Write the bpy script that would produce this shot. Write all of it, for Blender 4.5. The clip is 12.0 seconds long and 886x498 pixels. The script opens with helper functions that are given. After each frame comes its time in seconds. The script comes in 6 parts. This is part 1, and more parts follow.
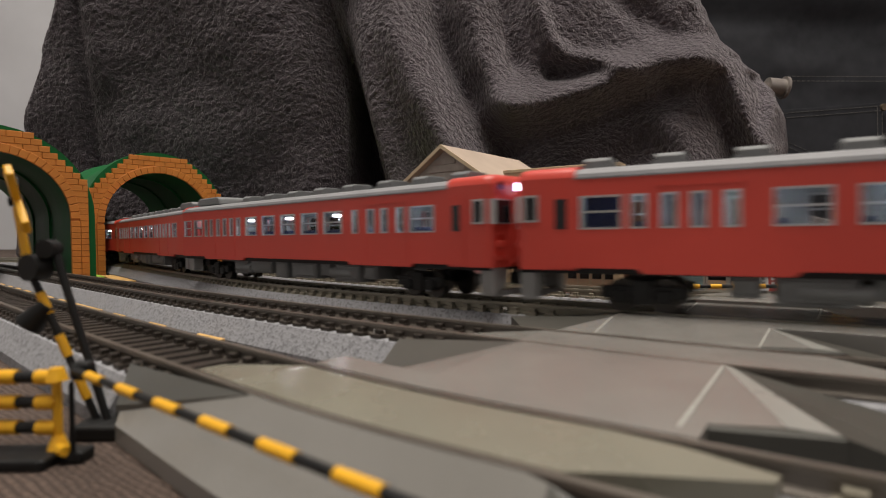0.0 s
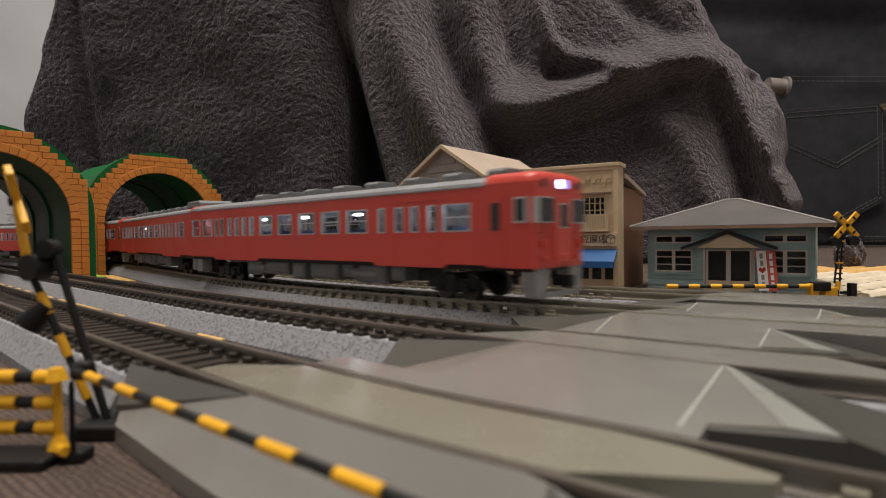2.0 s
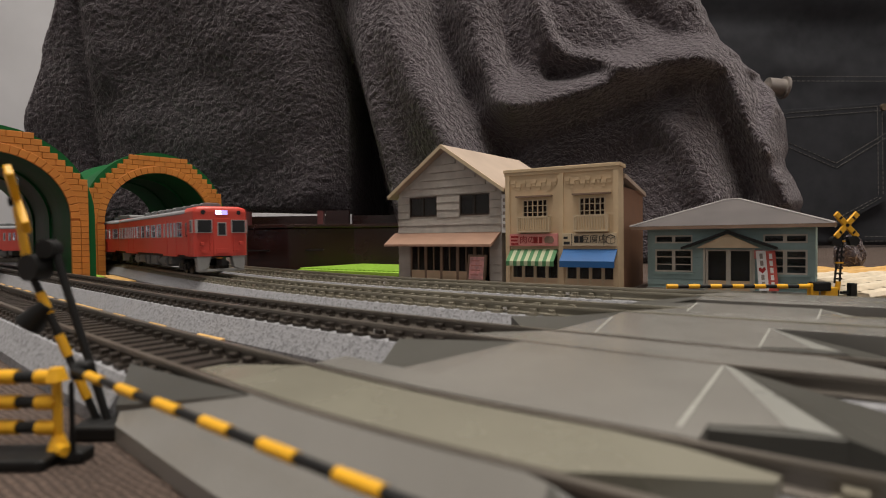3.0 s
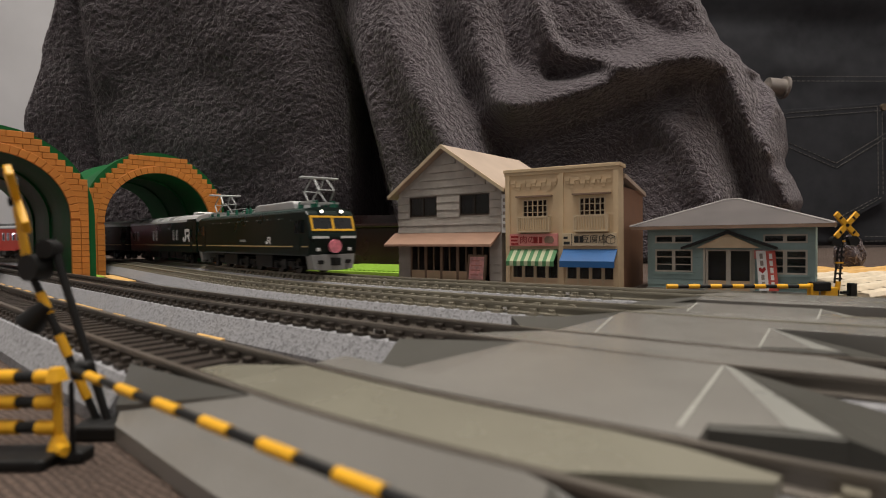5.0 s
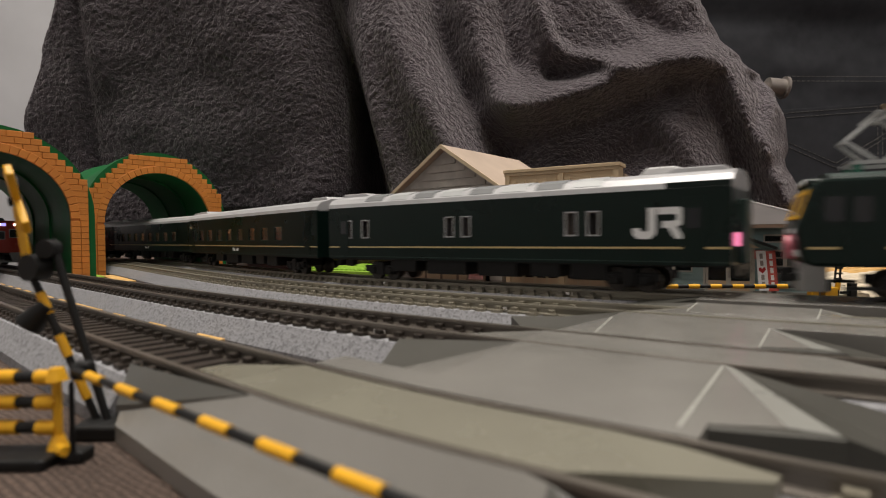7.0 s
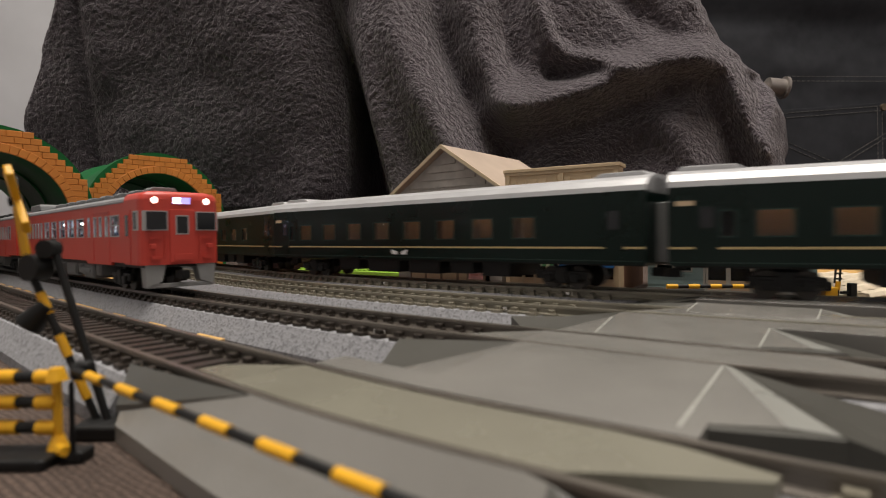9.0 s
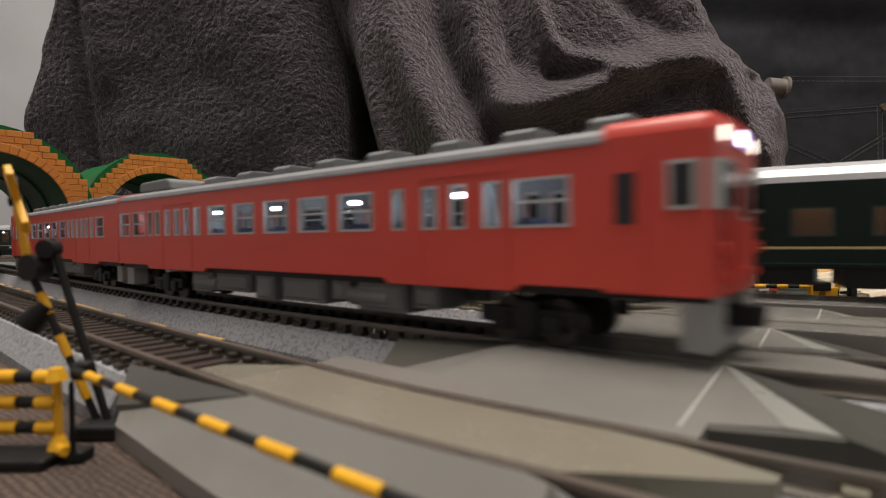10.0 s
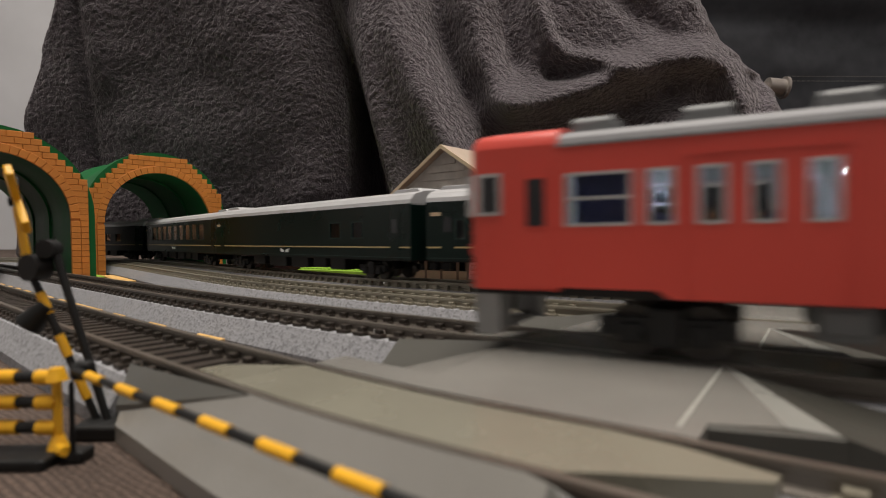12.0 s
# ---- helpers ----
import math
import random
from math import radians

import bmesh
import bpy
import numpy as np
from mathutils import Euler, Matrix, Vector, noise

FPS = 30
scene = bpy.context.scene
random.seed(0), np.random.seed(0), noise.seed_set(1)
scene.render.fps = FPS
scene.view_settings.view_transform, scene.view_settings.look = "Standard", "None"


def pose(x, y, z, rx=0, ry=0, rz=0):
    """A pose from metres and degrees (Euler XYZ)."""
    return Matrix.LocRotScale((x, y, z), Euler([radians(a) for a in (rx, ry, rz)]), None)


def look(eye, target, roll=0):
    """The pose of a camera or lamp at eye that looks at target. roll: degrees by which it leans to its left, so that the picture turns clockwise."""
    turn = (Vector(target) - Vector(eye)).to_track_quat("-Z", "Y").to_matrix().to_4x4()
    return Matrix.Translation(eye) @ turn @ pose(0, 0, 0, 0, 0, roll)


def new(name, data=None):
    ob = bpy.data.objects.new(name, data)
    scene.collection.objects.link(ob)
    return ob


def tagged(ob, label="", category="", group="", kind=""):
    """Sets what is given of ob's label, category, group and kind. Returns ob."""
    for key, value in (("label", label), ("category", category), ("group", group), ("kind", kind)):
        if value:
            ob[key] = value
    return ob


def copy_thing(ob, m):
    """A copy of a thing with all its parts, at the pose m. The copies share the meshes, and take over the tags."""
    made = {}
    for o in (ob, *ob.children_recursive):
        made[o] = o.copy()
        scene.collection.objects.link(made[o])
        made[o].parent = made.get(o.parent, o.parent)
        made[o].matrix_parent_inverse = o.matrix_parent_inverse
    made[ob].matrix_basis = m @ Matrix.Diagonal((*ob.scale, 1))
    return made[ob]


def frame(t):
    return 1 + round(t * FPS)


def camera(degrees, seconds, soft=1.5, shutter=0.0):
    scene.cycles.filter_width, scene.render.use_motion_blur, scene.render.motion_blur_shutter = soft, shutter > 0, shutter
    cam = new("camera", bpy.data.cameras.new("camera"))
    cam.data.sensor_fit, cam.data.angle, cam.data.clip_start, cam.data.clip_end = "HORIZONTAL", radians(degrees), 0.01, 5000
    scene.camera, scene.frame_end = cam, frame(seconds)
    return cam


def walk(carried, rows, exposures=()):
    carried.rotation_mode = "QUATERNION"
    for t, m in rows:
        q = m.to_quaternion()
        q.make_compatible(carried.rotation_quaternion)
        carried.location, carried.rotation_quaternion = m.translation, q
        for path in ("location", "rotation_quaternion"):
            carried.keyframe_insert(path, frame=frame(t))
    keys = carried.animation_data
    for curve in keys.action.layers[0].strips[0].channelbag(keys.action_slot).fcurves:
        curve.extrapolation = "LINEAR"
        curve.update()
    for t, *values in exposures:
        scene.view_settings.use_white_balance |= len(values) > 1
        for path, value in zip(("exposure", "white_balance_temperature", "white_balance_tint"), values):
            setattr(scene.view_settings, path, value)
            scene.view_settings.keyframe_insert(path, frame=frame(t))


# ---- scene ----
cam = camera(76.96, 12.0, soft=1.0, shutter=0.35)
MM = 0.001                       # the layout is built in millimetres, model scale 1:150
EYE = 20.8                       # height of the lens over the floor
RAIL = 7.5                       # top of the rails over the floor
VIEW = pose(0, 0, EYE * MM, 90 - 1.286, 0, 0) @ pose(0, 0, 0, 0, 0, -0.697)
walk(cam, [(0.0, VIEW), (12.0, VIEW)])
cam.data.dof.use_dof, cam.data.dof.focus_distance, cam.data.dof.aperture_fstop = True, 0.26, 42.0

# ---- light: one round ceiling lamp in a closed room ----
world = bpy.data.worlds.new("room_air")
scene.world = world
world.use_nodes = True
world.node_tree.nodes["Background"].inputs[0].default_value = (0.9, 0.94, 1.0, 1)
world.node_tree.nodes["Background"].inputs[1].default_value = 0.12


def area_lamp(name, where, target, size, power, colour):
    data = bpy.data.lights.new(name, "AREA")
    data.shape, data.size, data.energy, data.color = "DISK", size, power, colour
    ob = new(name, data)
    ob.matrix_world = look(where, target)
    return ob


area_lamp("ceiling_light", (0.05, 0.1, 1.9), (0.1, 0.2, 0.0), 1.4, 57, (1.0, 0.93, 0.84))
scene.view_settings.exposure = 0.0

# ---- materials ----
def material(name, colour, rough=0.6, metal=0.0, vary=0.12, scale=300.0, bump=0.0, bump_scale=1500.0, emit=None, strength=0.0, spec=0.5, island=0.0):
    mat = bpy.data.materials.new(name)
    mat.use_nodes = True
    nt = mat.node_tree
    bsdf = nt.nodes["Principled BSDF"]
    bsdf.inputs["Roughness"].default_value = rough
    bsdf.inputs["Metallic"].default_value = metal
    bsdf.inputs["Specular IOR Level"].default_value = spec
    coord = nt.nodes.new("ShaderNodeTexCoord")
    big = nt.nodes.new("ShaderNodeTexNoise")
    big.inputs["Scale"].default_value = scale
    big.inputs["Detail"].default_value = 5
    nt.links.new(coord.outputs["Object"], big.inputs["Vector"])
    ramp = nt.nodes.new("ShaderNodeMapRange")
    ramp.inputs["From Min"].default_value, ramp.inputs["From Max"].default_value = 0.3, 0.7
    ramp.inputs["To Min"].default_value, ramp.inputs["To Max"].default_value = 1 - vary, 1 + vary
    nt.links.new(big.outputs["Fac"], ramp.inputs["Value"])
    mix = nt.nodes.new("ShaderNodeVectorMath")
    mix.operation = "SCALE"
    mix.inputs[0].default_value = colour[:3]
    nt.links.new(ramp.outputs[0], mix.inputs["Scale"])
    out = mix.outputs[0]
    if island:
        geo = nt.nodes.new("ShaderNodeNewGeometry")
        info = nt.nodes.new("ShaderNodeObjectInfo")
        add = nt.nodes.new("ShaderNodeMath")
        add.operation = "ADD"
        nt.links.new(geo.outputs["Random Per Island"], add.inputs[0])
        nt.links.new(info.outputs["Random"], add.inputs[1])
        rng = nt.nodes.new("ShaderNodeMapRange")
        rng.inputs["From Max"].default_value = 2
        rng.inputs["To Min"].default_value, rng.inputs["To Max"].default_value = 1 - island, 1 + island
        nt.links.new(add.outputs[0], rng.inputs["Value"])
        mul = nt.nodes.new("ShaderNodeVectorMath")
        mul.operation = "SCALE"
        nt.links.new(out, mul.inputs[0])
        nt.links.new(rng.outputs[0], mul.inputs["Scale"])
        out = mul.outputs[0]
    nt.links.new(out, bsdf.inputs["Base Color"])
    rr = nt.nodes.new("ShaderNodeMapRange")
    rr.inputs["To Min"].default_value, rr.inputs["To Max"].default_value = max(rough - 0.1, 0.02), min(rough + 0.1, 1)
    nt.links.new(big.outputs["Fac"], rr.inputs["Value"])
    nt.links.new(rr.outputs[0], bsdf.inputs["Roughness"])
    if bump:
        fine = nt.nodes.new("ShaderNodeTexNoise")
        fine.inputs["Scale"].default_value = bump_scale
        fine.inputs["Detail"].default_value = 4
        nt.links.new(coord.outputs["Object"], fine.inputs["Vector"])
        bn = nt.nodes.new("ShaderNodeBump")
        bn.inputs["Strength"].default_value = min(bump, 1.0)
        bn.inputs["Distance"].default_value = 0.0004
        nt.links.new(fine.outputs["Fac"], bn.inputs["Height"])
        nt.links.new(bn.outputs[0], bsdf.inputs["Normal"])
    if emit:
        bsdf.inputs["Emission Color"].default_value = (*emit[:3], 1)
        bsdf.inputs["Emission Strength"].default_value = strength
    return mat


def glass_material(name, colour, alpha, rough=0.05):
    mat = bpy.data.materials.new(name)
    mat.use_nodes = True
    nt = mat.node_tree
    bsdf = nt.nodes["Principled BSDF"]
    bsdf.inputs["Base Color"].default_value = (*colour, 1)
    bsdf.inputs["Roughness"].default_value = rough
    bsdf.inputs["Alpha"].default_value = alpha
    return mat


def speckled(name, dark, light, scale, rough=0.9, bump=0.6):
    mat = material(name, light, rough, 0, 0.12, 120, 0)
    nt = mat.node_tree
    bsdf = nt.nodes["Principled BSDF"]
    coord = nt.nodes.new("ShaderNodeTexCoord")
    vor = nt.nodes.new("ShaderNodeTexVoronoi")
    vor.inputs["Scale"].default_value = scale
    nt.links.new(coord.outputs["Object"], vor.inputs["Vector"])
    bw = nt.nodes.new("ShaderNodeRGBToBW")
    nt.links.new(vor.outputs["Color"], bw.inputs[0])
    ramp = nt.nodes.new("ShaderNodeValToRGB")
    ramp.color_ramp.elements[0].position, ramp.color_ramp.elements[0].color = 0.2, (*dark, 1)
    ramp.color_ramp.elements[1].position, ramp.color_ramp.elements[1].color = 0.5, (*light, 1)
    nt.links.new(bw.outputs[0], ramp.inputs[0])
    nt.links.new(ramp.outputs[0], bsdf.inputs["Base Color"])
    bn = nt.nodes.new("ShaderNodeBump")
    bn.inputs["Strength"].default_value, bn.inputs["Distance"].default_value = bump, 0.0004
    nt.links.new(vor.outputs["Distance"], bn.inputs["Height"])
    nt.links.new(bn.outputs[0], bsdf.inputs["Normal"])
    return mat


RED = material("red_paint", (0.59, 0.062, 0.043), 0.38, 0, 0.05, 60)
ROOF_GREY = material("roof_grey", (0.23, 0.23, 0.24), 0.6, 0, 0.1, 200)
UNDER_GREY = material("underframe_grey", (0.14, 0.145, 0.145), 0.6, 0, 0.15, 200)
BLACK = material("black_plastic", (0.01, 0.01, 0.01), 0.5, 0, 0.2, 300, spec=0.3)
SILVER = material("window_silver", (0.5, 0.5, 0.5), 0.4, 0.4, 0.05, 300)
CABIN = material("cabin_interior", (0.28, 0.285, 0.29), 0.7, 0, 0.1, 300)
SEAT_BLUE = material("seat_blue", (0.03, 0.045, 0.13), 0.7, 0, 0.1, 300)
BLUE_BLIND = material("partition_blue", (0.012, 0.03, 0.17), 0.6, 0, 0.15, 200)
LED = material("cabin_led", (1, 1, 1), 0.5, emit=(0.82, 0.9, 1.0), strength=110)
HEAD = material("headlight", (1, 1, 1), 0.5, emit=(1.0, 0.9, 0.76), strength=3)
BLIND = material("destination_sign", (0.3, 0.3, 0.5), 0.5, emit=(0.42, 0.34, 1.0), strength=1.3)
SPOT = material("blind_lamp", (1, 1, 1), 0.5, emit=(0.86, 0.82, 1.0), strength=7)
PANE = glass_material("window_pane", (0.02, 0.02, 0.025), 0.18)
GREEN_DARK = material("dark_green_paint", (0.0026, 0.0105, 0.008), 0.3, 0, 0.06, 60, spec=0.28)
GOLD = material("gold_stripe", (0.55, 0.42, 0.2), 0.4, 0.2, 0.05, 200)
YELLOW = material("yellow_paint", (0.7, 0.38, 0.02), 0.45, 0, 0.06, 200)
ROOF_SILVER = material("silver_roof", (0.5, 0.5, 0.51), 0.35, 0.2, 0.06, 120)
WHITE = material("white_plastic", (0.75, 0.75, 0.75), 0.5, 0, 0.05, 200)
BALLAST = speckled("grey_ballast", (0.17, 0.17, 0.18), (0.28, 0.28, 0.295), 2200, 0.9, 0.2)
SLEEPER = material("sleeper_brown", (0.036, 0.028, 0.022), 0.4, 0, 0.2, 300)
RAIL_METAL = material("rail_metal", (0.15, 0.132, 0.112), 0.32, 0.35, 0.2, 80)
SLEEPER_OLIVE = material("sleeper_olive", (0.21, 0.19, 0.145), 0.5, 0, 0.25, 300)
RAIL_OLIVE = material("rail_olive", (0.25, 0.23, 0.18), 0.35, 0.3, 0.2, 80)
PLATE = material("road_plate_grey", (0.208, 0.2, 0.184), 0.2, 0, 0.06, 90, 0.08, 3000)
# the same plate plastic, with the shade of its steep facets in the colour
PLATE_SHADED = material("shaded_plate_grey", (0.052, 0.05, 0.042), 0.5, 0, 0.06, 90)
PLATE_HALF_SHADED = material("half_shaded_plate_grey", (0.095, 0.094, 0.085), 0.4, 0, 0.06, 90)
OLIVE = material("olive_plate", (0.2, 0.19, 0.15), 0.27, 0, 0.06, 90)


def woven(name, light, dark):
    mat = material(name, light, 0.95, 0, 0.2, 120)
    nt = mat.node_tree
    bsdf = nt.nodes["Principled BSDF"]
    coord = nt.nodes.new("ShaderNodeTexCoord")
    turn = nt.nodes.new("ShaderNodeMapping")
    turn.inputs["Rotation"].default_value[2] = radians(38)
    wob = nt.nodes.new("ShaderNodeTexNoise")
    wob.inputs["Scale"].default_value = 260
    nt.links.new(coord.outputs["Object"], wob.inputs["Vector"])
    shift = nt.nodes.new("ShaderNodeVectorMath")
    shift.operation = "MULTIPLY_ADD"
    shift.inputs[1].default_value = (0.0012, 0.0012, 0.0012)
    nt.links.new(wob.outputs["Color"], shift.inputs[0])
    nt.links.new(coord.outputs["Object"], shift.inputs[2])
    nt.links.new(shift.outputs[0], turn.inputs["Vector"])
    brick = nt.nodes.new("ShaderNodeTexBrick")
    brick.inputs["Scale"].default_value = 350
    brick.inputs["Mortar Size"].default_value = 0.06
    brick.inputs["Mortar Smooth"].default_value = 0.8
    brick.inputs["Color1"].default_value = (*light, 1)
    brick.inputs["Color2"].default_value = (*[c * 0.8 for c in light], 1)
    brick.inputs["Mortar"].default_value = (*dark, 1)
    nt.links.new(turn.outputs[0], brick.inputs["Vector"])
    nt.links.new(brick.outputs["Color"], bsdf.inputs["Base Color"])
    fuzz = nt.nodes.new("ShaderNodeTexNoise")
    fuzz.inputs["Scale"].default_value = 1500
    nt.links.new(coord.outputs["Object"], fuzz.inputs["Vector"])
    add = nt.nodes.new("ShaderNodeMath")
    add.operation = "SUBTRACT"
    nt.links.new(fuzz.outputs["Fac"], add.inputs[0])
    nt.links.new(brick.outputs["Fac"], add.inputs[1])
    bn = nt.nodes.new("ShaderNodeBump")
    bn.inputs["Strength"].default_value, bn.inputs["Distance"].default_value = 0.8, 0.0008
    nt.links.new(add.outputs[0], bn.inputs["Height"])
    nt.links.new(bn.outputs[0], bsdf.inputs["Normal"])
    return mat


CARPET = woven("brown_carpet", (0.12, 0.082, 0.064), (0.07, 0.047, 0.037))
BRICK = material("orange_brick", (0.62, 0.22, 0.035), 0.55, 0, 0.08, 100, island=0.12)
TUNNEL_GREEN = material("green_plastic", (0.008, 0.11, 0.03), 0.5, 0, 0.1, 60, 0.15, 200, spec=0.2)


def plush(name, colour):
    mat = material(name, colour, 0.95, 0, 0.16, 14, 0, spec=0.1)
    nt = mat.node_tree
    bsdf = nt.nodes["Principled BSDF"]
    bsdf.inputs["Sheen Weight"].default_value = 0.45
    bsdf.inputs["Sheen Roughness"].default_value = 0.5
    bsdf.inputs["Sheen Tint"].default_value = (0.75, 0.7, 0.72, 1)
    coord = nt.nodes.new("ShaderNodeTexCoord")
    tufts = nt.nodes.new("ShaderNodeTexNoise")
    tufts.inputs["Scale"].default_value, tufts.inputs["Detail"].default_value, tufts.inputs["Distortion"].default_value = 300, 2, 1.6
    nt.links.new(coord.outputs["Object"], tufts.inputs["Vector"])
    bn = nt.nodes.new("ShaderNodeBump")
    bn.inputs["Strength"].default_value, bn.inputs["Distance"].default_value = 1.0, 0.0036
    curl = nt.nodes.new("ShaderNodeTexVoronoi")
    curl.feature = "SMOOTH_F1"
    curl.inputs["Scale"].default_value = 290
    bend = nt.nodes.new("ShaderNodeVectorMath")
    bend.operation = "MULTIPLY_ADD"
    bend.inputs[1].default_value = (0.006, 0.006, 0.003)
    nt.links.new(tufts.outputs["Color"], bend.inputs[0])
    nt.links.new(coord.outputs["Object"], bend.inputs[2])
    nt.links.new(bend.outputs[0], curl.inputs["Vector"])
    pile = nt.nodes.new("ShaderNodeMath")
    pile.operation = "MULTIPLY_ADD"
    pile.inputs[1].default_value = -0.9
    nt.links.new(curl.outputs["Distance"], pile.inputs[0])
    nt.links.new(tufts.outputs["Fac"], pile.inputs[2])
    nt.links.new(pile.outputs[0], bn.inputs["Height"])
    nt.links.new(bn.outputs[0], bsdf.inputs["Normal"])
    return mat


FLEECE = plush("grey_fleece", (0.062, 0.0515, 0.0595))
DENIM = material("black_denim", (0.029, 0.03, 0.035), 0.85, 0, 0.2, 60, 0.4, 2500, spec=0.2)
WALL = material("pale_wall", (0.54, 0.54, 0.56), 0.9, 0, 0.05, 8, 0.2, 300)
LINE_PAINT = material("pale_line_paint", (0.33, 0.33, 0.3), 0.5, 0, 0.08, 400)
MORTAR = material("orange_joint", (0.42, 0.135, 0.02), 0.7, 0, 0.1, 200)
GREY_BOARD = material("grey_board", (0.43, 0.395, 0.355), 0.75, 0, 0.12, 250, 0.3, 1200, island=0.1)
TAN_ROOF = material("tan_roof", (0.42, 0.33, 0.26), 0.7, 0, 0.08, 80)
CREAM = material("cream_plastic", (0.6, 0.48, 0.32), 0.6, 0, 0.06, 200)
BEIGE = material("beige_plaster", (0.63, 0.48, 0.305), 0.75, 0, 0.1, 90, 0.2, 1500)
BROWN_WALL = material("brown_wall", (0.26, 0.13, 0.075), 0.75, 0, 0.1, 150)
DARK_WOOD = material("dark_wood", (0.05, 0.033, 0.022), 0.6, 0, 0.15, 200)
BROWN_FRAME = material("brown_frame", (0.24, 0.16, 0.11), 0.6, 0, 0.12, 200)
TAN_PANEL = material("tan_panel", (0.62, 0.46, 0.3), 0.65, 0, 0.08, 200)
AWNING_TAN = material("tan_awning", (0.38, 0.225, 0.155), 0.7, 0, 0.08, 150)
HOUSE_GLASS = glass_material("house_glass", (0.03, 0.03, 0.03), 0.35, 0.08)
PINK = material("pink_paint", (0.65, 0.25, 0.23), 0.6, 0, 0.1, 300)
PINK_PALE = material("pale_pink_paper", (0.8, 0.42, 0.4), 0.6, 0, 0.3, 400)
PINK_DARK = material("dark_pink_ink", (0.35, 0.06, 0.06), 0.6)
RED_INK = material("red_ink", (0.3, 0.012, 0.012), 0.6)
BANNER_RED = material("banner_red", (0.5, 0.09, 0.07), 0.6, 0, 0.1, 300)
INK = material("black_ink", (0.02, 0.02, 0.02), 0.6)
GREY_MARK = material("grey_marking", (0.25, 0.22, 0.2), 0.6)
GREEN_CLOTH = material("green_awning", (0.06, 0.19, 0.075), 0.7, 0, 0.08, 200)
CLOTH_WHITE = material("pale_awning", (0.42, 0.46, 0.29), 0.7, 0, 0.08, 200)
BLUE_CLOTH = material("blue_awning", (0.012, 0.1, 0.3), 0.65, 0, 0.12, 120)
PALE_BLUE = material("pale_blue_board", (0.28, 0.4, 0.4), 0.7, 0, 0.1, 200, 0.2, 1000, island=0.08)
STONE_GREY = material("stone_grey", (0.28, 0.28, 0.26), 0.8, 0, 0.1, 200)
SLATE = material("grey_roof", (0.075, 0.064, 0.063), 0.75, 0, 0.25, 70)
SLATE_PALE = material("pale_ridge", (0.36, 0.34, 0.33), 0.75)
WHITE_FRAME = material("white_frame", (0.5, 0.48, 0.42), 0.6, 0, 0.06, 200)
SIGN_YELLOW = material("signal_yellow", (0.78, 0.4, 0.015), 0.42, 0, 0.06, 300)
WHEEL = material("wheel_metal", (0.06, 0.055, 0.05), 0.4, 0.8, 0.2, 200)
VENT_GREY = material("vent_grey", (0.16, 0.165, 0.168), 0.6, 0, 0.1, 200)
SKIRT_GREY = material("skirt_grey", (0.28, 0.28, 0.275), 0.55, 0, 0.1, 200)
CAB_GLASS = material("cab_glass", (0.014, 0.015, 0.017), 0.08, 0, 0.1, 100)
GREEN_ROOF = material("green_roof", (0.012, 0.03, 0.025), 0.5, 0, 0.1, 100)
GREEN_LOUVRE = material("green_louvre", (0.012, 0.035, 0.028), 0.5, 0, 0.1, 100)
PANTO = material("pantograph_grey", (0.42, 0.43, 0.43), 0.5, 0.3, 0.1, 200)
INSULATOR = material("green_insulator", (0.01, 0.13, 0.08), 0.35, 0, 0.1, 200)
HEADMARK = material("pink_headmark", (0.75, 0.22, 0.28), 0.4, 0, 0.25, 700)
TAILSIGN = material("pink_tail_sign", (0.9, 0.2, 0.4), 0.5, emit=(1.0, 0.25, 0.45), strength=1.2)
GANGWAY = material("gangway_grey", (0.2, 0.2, 0.2), 0.6, 0, 0.1, 200)
COACH_INSIDE = material("coach_interior", (0.24, 0.17, 0.12), 0.7, 0, 0.15, 200)
WARM_LED = material("warm_cabin_lamp", (1, 0.9, 0.7), 0.5, emit=(1.0, 0.7, 0.42), strength=42)
THREAD = material("grey_thread", (0.11, 0.105, 0.1), 0.8)
BRASS = material("dull_brass", (0.16, 0.12, 0.08), 0.45, 0.7, 0.15, 200)
JOINER = material("joiner_steel", (0.75, 0.72, 0.66), 0.18, 1.0, 0.05, 300)
KNOB = material("knob_metal", (0.28, 0.25, 0.23), 0.45, 0.5, 0.1, 100)
DARK_RED_WOOD = material("dark_red_wood", (0.02, 0.006, 0.005), 0.25, 0, 0.2, 30)
RED_POST = material("red_post", (0.12, 0.03, 0.03), 0.4, 0, 0.1, 100)
LIME = material("lime_mat", (0.3, 0.5, 0.05), 0.8, 0, 0.12, 200, 0.4, 1500)
STRAW = material("pale_straw", (0.62, 0.53, 0.4), 0.7, 0, 0.15, 250, 0.3, 1500)
STRAW_GOLD = material("golden_straw", (0.6, 0.36, 0.12), 0.65, 0, 0.15, 250, 0.3, 1500)
# plate grey lightened to paint the light on tilted ramp edges
PLATE_LIT = material("lit_plate_grey", (0.27, 0.27, 0.25), 0.3, 0, 0.06, 90)

# ---- mesh helpers (millimetres in, metres out) ----
def box(bm, x0, x1, y0, y1, z0, z1, bevel=0.0):
    vs = [bm.verts.new((x * MM, y * MM, z * MM)) for x in (x0, x1) for y in (y0, y1) for z in (z0, z1)]
    faces = [bm.faces.new([vs[i] for i in q]) for q in ((0, 1, 3, 2), (4, 6, 7, 5), (0, 4, 5, 1), (2, 3, 7, 6), (0, 2, 6, 4), (1, 5, 7, 3))]
    if bevel:
        edges = {e for f in faces for e in f.edges}
        bmesh.ops.bevel(bm, geom=list(edges), offset=bevel * MM, segments=2, affect="EDGES", profile=0.5)
    return vs


